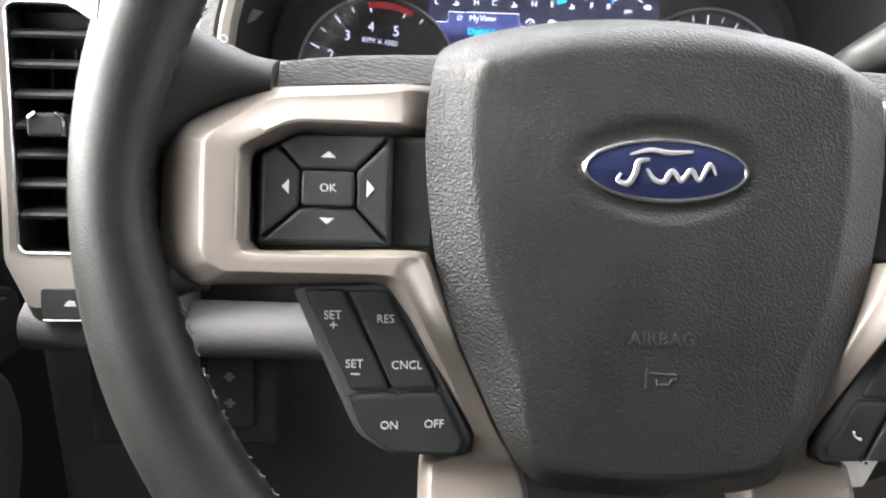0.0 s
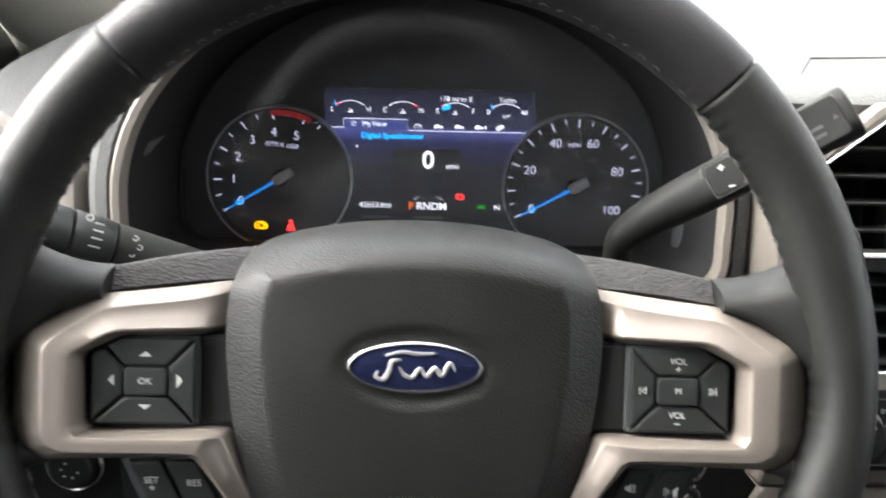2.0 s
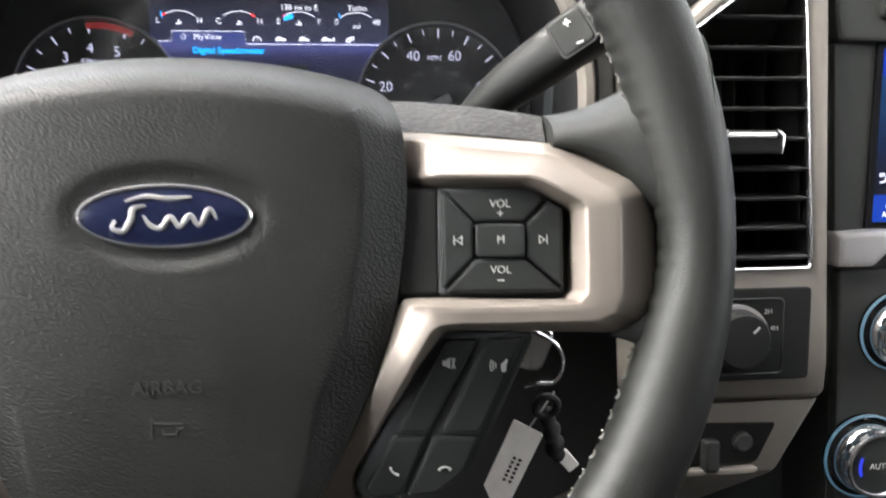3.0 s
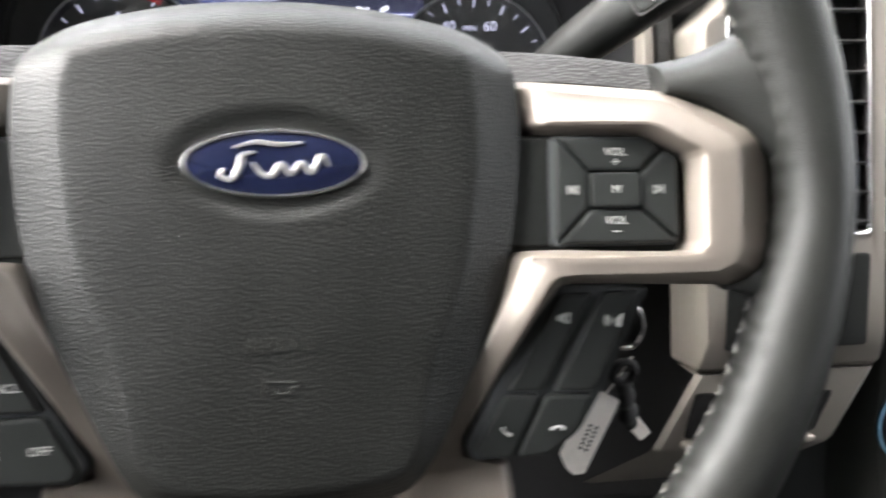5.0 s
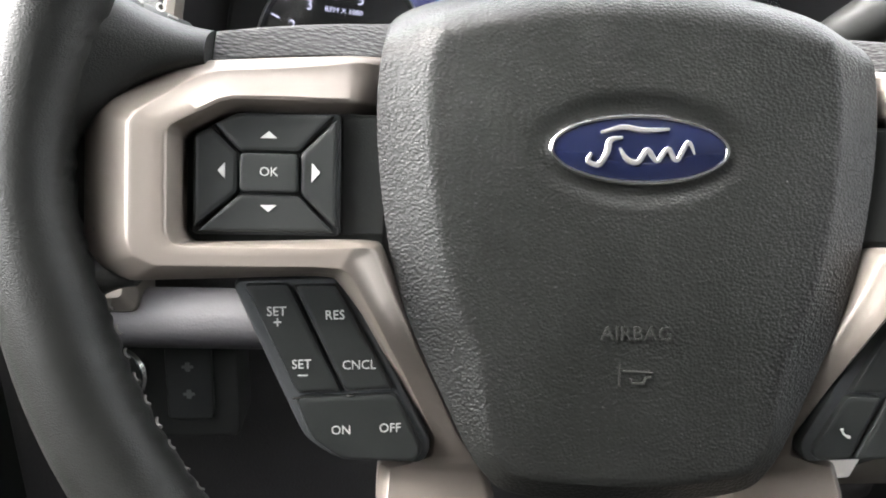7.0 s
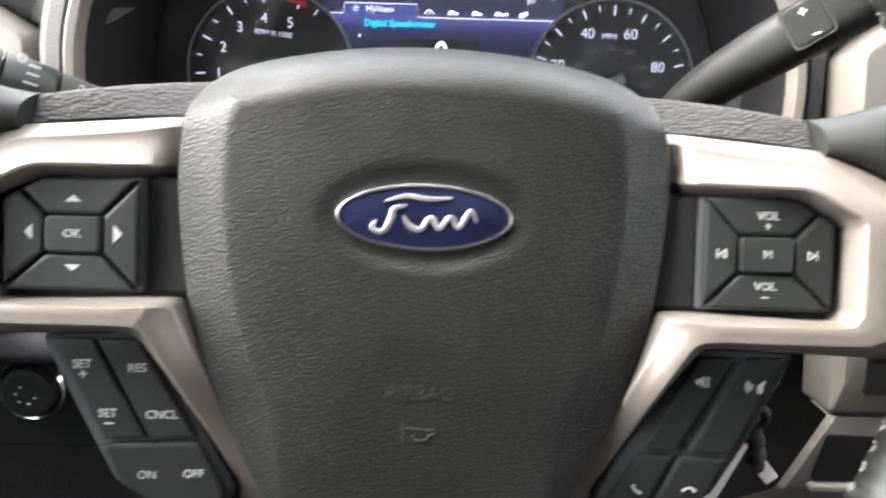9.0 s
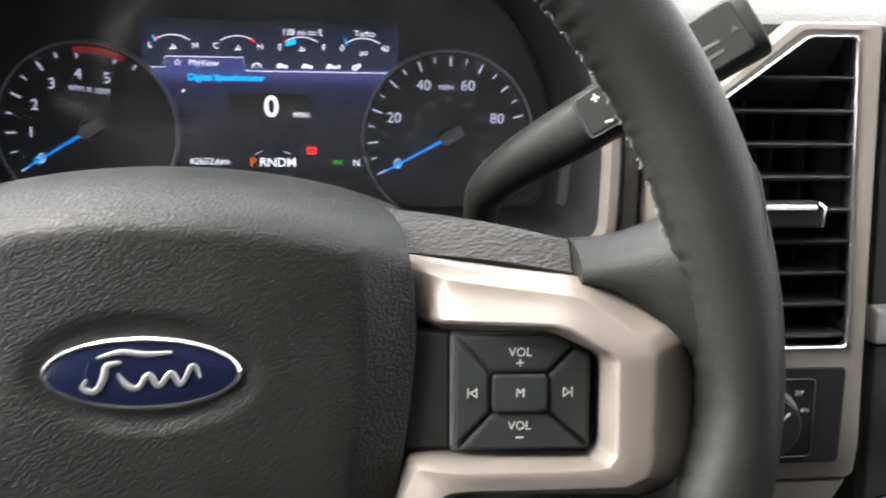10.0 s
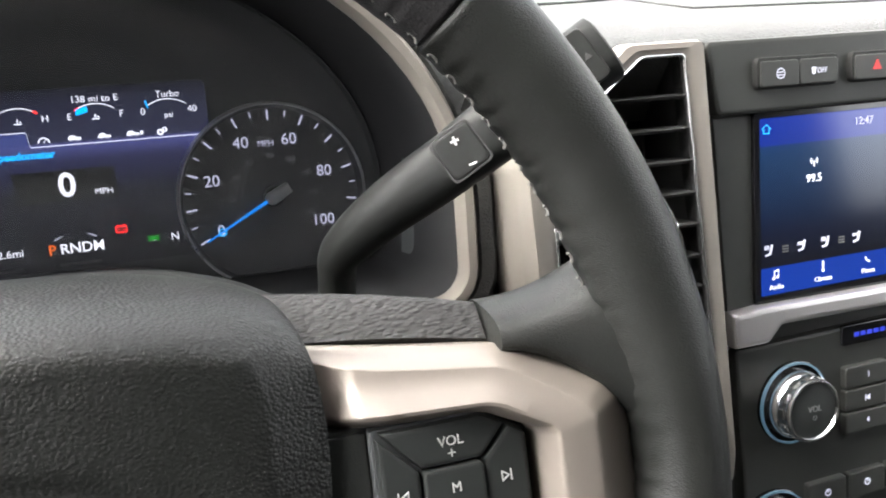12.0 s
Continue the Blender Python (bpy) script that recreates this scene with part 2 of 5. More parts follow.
def thing(name, m, label, category, group="", kind=""):
    ob = new(name)
    ob.matrix_basis = m
    ob.empty_display_size = 0.02
    return tagged(ob, label, category, group, kind)


def finish(bm, name, mat, sharp=32):
    bmesh.ops.recalc_face_normals(bm, faces=bm.faces)
    me = bpy.data.meshes.new(name)
    bm.to_mesh(me)
    bm.free()
    for p in me.polygons:
        p.use_smooth = True
    me.set_sharp_from_angle(angle=radians(sharp))
    me.materials.append(mat)
    return me


def part(name, bm, mat, parent, label="", at=None, sharp=32):
    ob = new(name, bm if isinstance(bm, bpy.types.Mesh) else finish(bm, name, mat, sharp))
    if at is not None:
        ob.matrix_basis = at
    ob.parent = parent
    return tagged(ob, label)


def solid(name, bm, mat, m, label, category, group="", kind="", sharp=32):
    ob = new(name, finish(bm, name, mat, sharp))
    ob.matrix_basis = m
    return tagged(ob, label, category, group, kind)


def loft(rings, cap0=False, cap1=True, closed=True):
    bm = bmesh.new()
    rows = [[bm.verts.new(p) for p in r] for r in rings]
    k = len(rows[0])
    for a, b in zip(rows, rows[1:]):
        for i in range(k if closed else k - 1):
            j = (i + 1) % k
            bm.faces.new((a[i], a[j], b[j], b[i]))
    if cap0:
        bm.faces.new(rows[0])
    if cap1:
        bm.faces.new(rows[-1])
    return bm


def ccw(poly):
    area = sum(a[0] * b[1] - b[0] * a[1] for a, b in zip(poly, poly[1:] + poly[:1]))
    return list(poly) if area > 0 else list(poly)[::-1]


def inset(poly, d):
    out = []
    for i, p in enumerate(poly):
        p, q, r = Vector(poly[i - 1]), Vector(p), Vector(poly[(i + 1) % len(poly)])
        e, f = (q - p).normalized(), (r - q).normalized()
        m, n = Vector((-e.y, e.x)), Vector((-f.y, f.x))
        way = m + n
        out.append(tuple(q + way * (d / max(0.35, 1 + m.dot(n)))))
    return out


def fillet(poly, r, seg=4):
    out = []
    for i, q in enumerate(poly):
        p, q, s = Vector(poly[i - 1]), Vector(q), Vector(poly[(i + 1) % len(poly)])
        ra = min(r[i] if isinstance(r, (list, tuple)) else r, 0.45 * (p - q).length, 0.45 * (s - q).length)
        a, b = q + (p - q).normalized() * ra, q + (s - q).normalized() * ra
        for k in range(seg + 1):
            t = k / seg
            out.append(tuple(a * (1 - t) ** 2 + q * 2 * t * (1 - t) + b * t * t))
    return out


def up(poly, n):
    return [(*p, n) for p in poly]


def block(poly, n0, n1, r=0.001, b=0.0006, seg=4, back=True):
    """A solid on an outline, from n0 to n1, with rounded corners and a rounded front edge."""
    poly = ccw(poly)
    return loft([up(fillet(poly, r, seg), n0), up(fillet(poly, r, seg), n1 - b), up(fillet(inset(poly, 0.3 * b), r, seg), n1 - 0.3 * b), up(fillet(inset(poly, b), r, seg), n1), up(fillet(inset(poly, 1.3 * b), r, seg), n1)], back, True)


def frame_ring(steps, r, seg=4):
    """A closed frame lofted through matching outlines, each with its height."""
    return loft([up(fillet(p, r, seg), n) for p, n in steps], False, False)


def rect(u0, v0, u1, v1):
    return [(u0, v0), (u1, v0), (u1, v1), (u0, v1)]


def box(x0, y0, z0, x1, y1, z1, b=0.004):
    return block(rect(x0, y0, x1, y1), z0, z1, b, b)


def tube(points, radius, seg=12, flat=1.0, caps=True):
    """A round bar along points; radius may be one a point; flat squeezes it along its second axis."""
    pts = [Vector(p) for p in points]
    rad = radius if isinstance(radius, (list, tuple)) else [radius] * len(pts)
    side, rings = None, []
    for i, p in enumerate(pts):
        way = (pts[min(i + 1, len(pts) - 1)] - pts[max(i - 1, 0)]).normalized()
        if side is None:
            side = way.orthogonal().normalized() if abs(way.z) > 0.9 else way.cross(Vector((0, 0, 1))).normalized()
        side = (side - way * side.dot(way)).normalized()
        other = way.cross(side)
        rings.append([p + rad[i] * (math.cos(a) * side + flat * math.sin(a) * other) for a in (2 * math.pi * k / seg for k in range(seg))])
    return loft(rings, caps, caps)


def lathe(profile, seg=48, cap0=False, cap1=True):
    return loft([[(r * math.cos(a), r * math.sin(a), z) for a in (2 * math.pi * k / seg for k in range(seg))] for r, z in profile], cap0, cap1)


def spline(points, k=12, closed=True):
    """Points along a smooth curve through the given ones."""
    out, m = [], len(points)
    for i in range(m if closed else m - 1):
        p = [Vector(points[(i + d) % m] if closed else points[min(max(i + d, 0), m - 1)]) for d in (-1, 0, 1, 2)]
        for j in range(k):
            t = j / k
            out.append(0.5 * (2 * p[1] + (p[2] - p[0]) * t + (2 * p[0] - 5 * p[1] + 4 * p[2] - p[3]) * t * t + (3 * p[1] - 3 * p[2] + p[3] - p[0]) * t ** 3))
    return out if closed else out + [Vector(points[-1])]


def merge(*bms):
    out = bmesh.new()
    for b in bms:
        me = bpy.data.meshes.new("joined")
        b.to_mesh(me)
        b.free()
        out.from_mesh(me)
        bpy.data.meshes.remove(me)
    return out


def bars(rects, n=0.0, h=0.0002, r=0.0002):
    return merge(*[block(p if isinstance(p[0], tuple) else rect(*p), n - h, n + h, r, h * 0.5, 2) for p in rects])


glyph_meshes = {}


def letters(body, size, mat, depth=0.00012, bold=0.0):
    key = (body, size, mat.name, bold)
    if key not in glyph_meshes:
        c = bpy.data.curves.new("letters", "FONT")
        c.body, c.size, c.extrude, c.align_x, c.align_y, c.offset = body, size, depth, "CENTER", "CENTER", bold
        c.resolution_u = 3
        ob = new("letters", c)
        bpy.context.view_layer.update()
        me = bpy.data.meshes.new_from_object(ob.evaluated_get(bpy.context.evaluated_depsgraph_get()))
        bpy.data.objects.remove(ob)
        bpy.data.curves.remove(c)
        me.materials.clear()
        me.materials.append(mat)
        glyph_meshes[key] = me
    return glyph_meshes[key]


def write(body, size, u, v, n, mat, parent, name="legend", turn=0.0, wide=1.0, bold=0.0):
    ob = new(name, letters(body, size, mat, bold=bold))
    ob.matrix_basis = pose(u, v, n, 0, 0, turn) @ Matrix.Diagonal((wide, 1, 1, 1))
    ob.parent = parent
    return ob


def arc(r0, r1, a0, a1, n, h=0.0002, seg=24):
    ang = [radians(a0 + (a1 - a0) * k / seg) for k in range(seg + 1)]
    outer = [(r1 * math.cos(a), r1 * math.sin(a)) for a in ang]
    inner = [(r0 * math.cos(a), r0 * math.sin(a)) for a in ang[::-1]]
    ring = ccw(outer + inner)
    return loft([up(ring, n - h), up(ring, n)], True, True)


def axes(x, y, z, at):
    """A placing whose axes point along x, y and z."""
    m = Matrix((x, y, z)).transposed().to_4x4()
    m.translation = at
    return m


def moved(bm, x=0.0, y=0.0, z=0.0, turn=0.0):
    bmesh.ops.transform(bm, matrix=pose(x, y, z, 0, 0, turn), verts=bm.verts)
    return bm


# ---- the cab round the camera ----
ground = solid("ground", block(rect(-2000, -2000, 2000, 2000), -0.12, -0.062, 1, 0.01), ASPHALT, Matrix(), "grey asphalt lot under an overcast sky", "ground", kind="structure")
solid("floor", box(-0.52, -0.9, -0.06, 1.32, 1.3, 0.0), CARPET, Matrix(), "dark carpeted cab floor", "floor", kind="structure")
# Unseen roof; its front edge is placed to let overhead light in.
solid("ceiling", box(-0.50, -0.9, 1.30, 1.30, 0.22, 1.33), HEADLINER, Matrix(), "pale grey cloth headliner", "ceiling", kind="structure")


def wall_side(name, x0, x1, label, mat, back):
    """A cab side; its window opening, from back on, is sized for light."""
    bms = [block(rect(-0.9, 0.0, 1.25, 0.77), x0, x1, 0.01, 0.006), block(rect(-0.9, 0.77, back, 1.31), x0, x1, 0.01, 0.006)]
    bms.append(block(rect(0.68, 0.77, 1.0, 1.31), x0, x1, 0.01, 0.006))
    bms.append(block(rect(-0.9, 1.26, 0.30, 1.31), x0, x1, 0.01, 0.006))
    solid(name, merge(*bms), mat, Matrix(((0, 0, 1, 0), (1, 0, 0, 0), (0, 1, 0, 0), (0, 0, 0, 1))), label, "wall", kind="structure")


# Solid rear halves and openings, mostly unseen, are set to shape the light.
wall_side("wall_left", -0.56, -0.50, "dark door side of the cab, its window opening sized for light", DOOR, -0.25)
wall_side("wall_right", 1.30, 1.36, "dark unseen far side of the cab, its opening sized for light", DOOR, -0.40)
# Unseen wall added behind the camera; its place and grey set the bounced light.
solid("wall_rear", box(-0.5, -0.96, 0.0, 1.3, -0.9, 1.3), REAR, Matrix(), "grey unseen wall behind the camera, added to set bounced light", "wall", kind="structure")
solid("wall_front", box(-0.5, 1.16, 0.0, 1.3, 1.24, 0.86), DARK, Matrix(), "black firewall under the windscreen", "wall", kind="structure")


def pillar(x, lean):
    pts = [(x, 1.10, 0.68), (x + lean * 0.1, 1.0, 0.80), (x + lean * 0.5, 0.71, 1.02), (x + lean, 0.27, 1.31)]
    return tube(spline(pts, 6, False), [0.108 - 0.0028 * k for k in range(19)], 24, 0.6)


solid("pillar_left", pillar(-0.385, -0.08), PILLAR, Matrix(), "pale beige windscreen pillar trim", "pillar", kind="structure")
solid("pillar_right", pillar(1.185, 0.08), PILLAR, Matrix(), "pale beige windscreen pillar trim", "pillar", kind="structure")

windscreen = solid("window_1", loft([[(-0.46, 1.16, 0.865), (1.26, 1.16, 0.865), (1.26, 0.28, 1.305), (-0.46, 0.28, 1.305)], [(-0.46, 1.165, 0.870), (1.26, 1.165, 0.870), (1.26, 0.285, 1.310), (-0.46, 0.285, 1.310)]], True, True), GLASS, Matrix(), "clear sloping windscreen glass", "window", kind="structure")
windscreen.visible_shadow = False
solid("trim", merge(tube([(-0.46, 1.13, 0.872), (0.4, 1.15, 0.876), (1.26, 1.13, 0.872)], 0.008, 8)), RUBBER, Matrix(), "black rubber seal along the windscreen base", "trim", kind="structure")

# door beside the driver
door = thing("door_1", pose(-0.455, 0.35, 0.45), "dark door trim with pale armrest edge and lit switches", "door", kind="structure")
part("door_panel", block(rect(-0.75, -0.40, 0.55, 0.34), 0, 0.045, 0.05, 0.015), DOOR, door, at=pose(-0.045, 0, 0, 90, 0, 90))
part("armrest", block(rect(-0.45, -0.05, 0.16, 0.03), 0, 0.07, 0.03, 0.02), DOOR, door, at=pose(0.0, -0.1, 0.0, 90, 0, 90))
part("switch_bezel", block([(0.10, 0.060), (0.225, 0.040), (0.330, 0.010), (0.400, 0.000), (0.400, 0.060), (0.340, 0.085), (0.270, 0.130), (0.10, 0.150)], 0, 0.030, 0.015, 0.006), KNEE, door, "dark switch panel", at=pose(0.0, -0.03, 0, 90, 0, 90))
part("bezel_edge", tube([(0.0305, 0.10, 0.148), (0.0305, 0.24, 0.131), (0.0305, 0.31, 0.086), (0.0305, 0.37, 0.062)], 0.0016, 8), HANDLE, door, at=pose(0.0, -0.03, 0))
part("grab_handle", tube(spline([(0.030, 0.17, 0.060), (0.036, 0.245, 0.040), (0.036, 0.265, 0.0), (0.034, 0.262, -0.060), (0.030, 0.255, -0.12)], 6, False), [0.012 + 0.014 * math.sin(math.pi * k / 24) for k in range(25)], 20, 0.7), HANDLE, door, "grey padded grab handle")
for y, z, s in ((0.651, 0.553, 0.6), (0.640, 0.560, 0.5), (0.676, 0.527, 0.3), (0.635, 0.527, 0.6), (0.645, 0.364, 0.4)):
    part("switch_legend", bars([(-0.005 * s, -0.0012, 0.005 * s, 0.0012), (-0.002 * s, 0.0012, 0.003 * s, 0.0022)], 0, 0.0004), LIT_WHITE, door, "pale lit symbol", at=pose(0.0315 if z > 0.4 else 0.003, y - 0.35, z - 0.45, 90, 0, 90))

# ---- dashboard ----
dash = thing("dashboard", Matrix(), "grey soft-skinned dashboard with dark lower panels", "dashboard")


def top_height(x, y):
    far = (y - 0.52) / 0.62
    left = 0.796 + 0.050 * far
    right = 0.833 + 0.030 * far
    s = min(max((x + 0.15) / 0.30, 0), 1)
    s = s * s * (3 - 2 * s)
    rim = -0.300 + 0.22 * min(max(0.0, y - 0.68), 0.20)
    edge = min(max(0.0, (rim - x) / 0.055), 1.6)
    return left * (1 - s) + right * s - 0.050 * edge ** 1.8


def front_line(x):
    s = min(max((x + 0.15) / 0.30, 0), 1)
    return 0.542 * (1 - s) + 0.506 * s


xs = [-0.328 + 1.528 * k / 108 for k in range(109)]
rows = []
for x in xs:
    y0 = front_line(x)
    row = [(x, y0 + 0.05, top_height(x, y0) - 0.10), (x, y0 + 0.004, top_height(x, y0) - 0.012), (x, y0 + 0.004, top_height(x, y0) - 0.004), (x, y0 + 0.010, top_height(x, y0))]
    row += [(x, y0 + 0.010 + (1.14 - y0) * k / 16, top_height(x, y0 + 0.010 + (1.14 - y0) * k / 16)) for k in range(1, 17)]
    rows.append(row)
rows = [r for x, r in zip(xs, rows) if x < -0.205] , [r for x, r in zip(xs, rows) if x > 0.205]
for r in rows:
    part("top_pad", loft(r, False, False, closed=False), DASH, dash, "grey grained dash skin")
part("knee_panel", block([(-0.335, 0.40), (0.30, 0.40), (0.30, 0.655), (-0.20, 0.655), (-0.235, 0.60), (-0.335, 0.60)], 0, 0.03, 0.01, 0.008), KNEE, dash, "dark grey knee panel", at=pose(0, 0.575, 0.0, 90, 0, 0))
part("side_body", block(rect(-0.318, 0.40, -0.215, 0.79), 0, 0.02, 0.01, 0.004), PIT, dash, at=pose(0, 0.60, 0, 90, 0, 0))
part("side_body", block(rect(0.205, 0.25, 1.18, 0.83), 0, 0.02, 0.01, 0.004), PIT, dash, at=pose(0, 0.60, 0, 90, 0, 0))
part("lower_ledge", tube([(-0.315, 0.505, 0.592), (-0.24, 0.495, 0.594), (-0.10, 0.49, 0.594)], 0.021, 16, 0.8), LEDGE, dash, "rounded grey ledge under the vent")
part("under_panel", block(rect(-0.335, 0.10, 0.30, 0.42), 0, 0.03, 0.01, 0.01), DARK, dash, at=pose(0, 0.66, 0, 80, 0, 0))

# ---- steering wheel ----
wheel = thing("steering_wheel", tilted(0.003, 0.307, 0.755, 24, -0.5), "black leather-wrapped steering wheel with champagne spokes and buttons", "steering wheel")
RIM_R, RIM_A, RIM_B, RIM_N = 0.1873, 0.0163, 0.0160, 0.004


def smooth(a, b, x):
    s = min(max((x - a) / (b - a), 0), 1)
    return s * s * (3 - 2 * s)


def seam_turn(a):
    """Where round the rim's section the sewn seam runs; it climbs forward over the top."""
    return 3.36 - 0.50 * smooth(0.50, 0.88, math.sin(a))


def rim_ring(a, pucker=0.0, grow=0.0):
    ring = []
    seam = seam_turn(a) - 0.04
    side = abs(math.remainder(a, 2 * math.pi))
    side = min(side, math.pi - side) + 0.035 * math.copysign(1, math.sin(a))
    slim = math.exp(-(side / 0.17) ** 2)
    for k in range(36):
        q = 2 * math.pi * k / 36
        out, high = math.cos(q), math.sin(q)
        squash = 1.0 + 0.05 * abs(math.sin(a)) * (out < 0)
        fold = pucker * math.exp(-((q - seam) / 0.50) ** 2)
        r = RIM_R + 0.0020 * slim + (RIM_A * squash - 0.0024 * slim + grow - fold) * out
        ring.append((r * math.cos(a), r * math.sin(a), RIM_N + (RIM_B + grow - fold) * high))
    return ring


def rim_piece(a0, a1, steps, pucker, shrink=0.0):
    rings = []
    for k in range(steps + 1):
        a = radians(a0 + (a1 - a0) * k / steps)
        edge = min(k, steps - k)
        grow = -0.0009 if edge == 0 else (-0.0002 if edge == 1 else 0.0)
        p = pucker * (0.5 + 0.5 * math.sin(a * 135 + 3.5 * noise.noise((a * 14, 3, 0)))) * (0.6 + 0.4 * noise.noise((a * 9, 0, 0)))
        rings.append(rim_ring(a, p, grow - shrink))
    return loft(rings, True, True)


part("rim", rim_piece(45.1, 132.9, 420, 0.0006), LEATHER_SMOOTH, wheel, "smooth upper leather wrap")
part("rim_core", rim_piece(130.0, 136.0, 8, 0.0, 0.0012), RUBBER, wheel)
part("rim_core", rim_piece(42.0, 48.0, 8, 0.0, 0.0012), RUBBER, wheel)
part("rim", rim_piece(133.1, 404.9, 1000, 0.0014), LEATHER, wheel, "grained and creased leather grips")

stitch = finish(tube(spline([(-0.0017, -0.0004, -0.0003), (-0.0008, 0.0, 0.0004), (0.0008, 0.0, 0.0004), (0.0017, 0.0004, -0.0003)], 3, False), 0.00050, 6), "stitch", THREAD)
for k in range(130):
    a = radians(-82 + 344 * k / 129)
    if 162 < math.degrees(a) < 186 or -7 < math.degrees(a) < 16:
        continue
    q = seam_turn(a)
    r, h = RIM_R + 1.02 * RIM_A * math.cos(q), RIM_N + 1.02 * RIM_B * math.sin(q)
    part("stitch", stitch, None, wheel, at=Matrix.Translation((r * math.cos(a), r * math.sin(a), h)) @ pose(0, 0, 0, 0, 0, math.degrees(a) + 90 + random.uniform(-12, 12)) @ pose(0, 0, 0, 80 - 20 * smooth(0.50, 0.88, math.sin(a)), 0, 0))


def mirror(poly):
    return [(-u, v) for u, v in poly]


def arm(side, u0, u1, v0, v1, h0, h1, n0, n1, power):
    """Leather web from the rim (0) towards the spoke (1)."""
    rings = []
    for k in range(13):
        t = k / 12
        e = (1 - t) ** power
        half, depth = h1 + (h0 - h1) * e, 0.0125 + 0.0035 * e
        v, n = v1 + (v0 - v1) * e, n1 + (n0 - n1) * (1 - t) ** 0.9
        ring = []
        for j in range(24):
            q = 2 * math.pi * j / 24
            c, s = math.cos(q), math.sin(q)
            c, s = math.copysign(abs(c) ** 0.8, c), math.copysign(abs(s) ** 0.8, s)
            ring.append((side * (u0 + (u1 - u0) * t), v + half * c - 0.33 * depth * s, n + depth * s))
        rings.append(ring)
    return loft(rings, True, True)


def trim_band(side):
    """One moulded band: along the top of the key pad, round its outer end, back below it and down beside the airbag cover.
    Stations hold outer point, inner point, share of the bevel, and heights of outer edge, ridge and inner edge."""
    far = 0.0030 if side > 0 else 0.0010
    stations = [
        ((0.0660, 0.0415), (0.0660, 0.0212), 0.22, -0.0400, -0.0380, -0.0340),
        ((0.0780, 0.0408), (0.0780, 0.0208), 0.22, -0.0335, -0.0300, -0.0245),
        ((0.0835, 0.0402), (0.0835, 0.0204), 0.23, -0.0285, -0.0205, -0.0140),
        ((0.0880, 0.0396), (0.0880, 0.0200), 0.25, -0.0245, -0.0120, -0.0050),
        ((0.0930, 0.0390), (0.0925, 0.0197), 0.28, -0.0215, -0.0080, -0.0005),
        ((0.1000, 0.0380), (0.0990, 0.0194), 0.31, -0.0185, -0.0058, 0.0018),
        ((0.1150, 0.0362), (0.1120, 0.0192), 0.34, -0.0140, -0.0030, 0.0040),
        ((0.1370, 0.0340), (0.1265, 0.0190), 0.37, -0.0100, 0.0010, 0.0062),
        ((0.1430, 0.0328), (0.1310, 0.0178), 0.40, -0.0090, 0.0020, 0.0070),
        ((0.1690 + far, 0.0202), (0.1450, 0.0104), 0.58, -0.0025, 0.0085, 0.0090),
        ((0.1738 + far, 0.0150), (0.1465, 0.0080), 0.60, -0.0022, 0.0095, 0.0094),
        ((0.1738 + far, -0.0285), (0.1465, -0.0222), 0.60, -0.0022, 0.0095, 0.0094),
        ((0.1705 + far, -0.0340), (0.1440, -0.0256), 0.56, -0.0015, 0.0092, 0.0094),
        ((0.1590, -0.0374), (0.1390, -0.0262), 0.46, 0.0020, 0.0090, 0.0094),
        ((0.1020, -0.0352), (0.0990, -0.0262), 0.34, 0.0030, 0.0090, 0.0094),
        ((0.0960, -0.0358), (0.0885, -0.0258), 0.32, 0.0030, 0.0088, 0.0078),
        ((0.0938, -0.0382), (0.0832, -0.0262), 0.30, 0.0025, 0.0080, 0.0030),
        ((0.0868, -0.0480), (0.0772, -0.0410), 0.28, 0.0000, 0.0046, 0.0005),
        ((0.0745, -0.0710), (0.0640, -0.0690), 0.26, -0.0110, -0.0068, -0.0072),
        ((0.0650, -0.0905), (0.0540, -0.0900), 0.24, -0.0190, -0.0146, -0.0140),
        ((0.0665, -0.0975), (0.0495, -0.0970), 0.22, -0.0215, -0.0172, -0.0170),
        ((0.0745, -0.0995), (0.0475, -0.1005), 0.18, -0.0212, -0.0172, -0.0185),
        ((0.0813, -0.1010), (0.0455, -0.1040), 0.11, -0.0205, -0.0162, -0.0215),
        ((0.0820, -0.1100), (0.0430, -0.1130), 0.10, -0.0165, -0.0122, -0.0190),
        ((0.0830, -0.1740), (0.0410, -0.1740), 0.10, 0.0105, 0.0148, 0.0060),
    ]
    flat = [(*o, *i, *rest) for o, i, *rest in stations]
    dense = []
    for a, b in zip(flat, flat[1:]):
        steps = max(2, int(max(math.dist(a[:2], b[:2]), math.dist(a[2:4], b[2:4])) / 0.0011))
        dense += [[p + (q - p) * k / steps for p, q in zip(a, b)] for k in range(steps)]
    dense.append(list(flat[-1]))
    for _ in range(1):
        old, last = dense, len(dense) - 1
        dense = [[(old[max(k - 1, 0)][c] + old[k][c] + old[min(k + 1, last)][c]) / 3 for c in range(8)] for k in range(last + 1)]
    rings = []
    for ou, ov, iu, iv, fb, n0, n1, n2 in dense:
        wide = math.dist((ou, ov), (iu, iv))
        lip = 1 + 0.0026 / wide
        across = [(0, n0 - 0.024), (0, n0 - 0.0012), (0.0003 / wide, n0 - 0.0004), (0.0010 / wide, n0 + 0.0004)]
        across += [(fb * t, n0 + (n1 - n0) * r) for t, r in ((0.35, 0.36), (0.70, 0.72), (0.92, 0.935), (0.982, 0.988), (1.02, 1.0), (1.09, 1.0))]
        leg = smooth(-0.094, -0.104, ov)
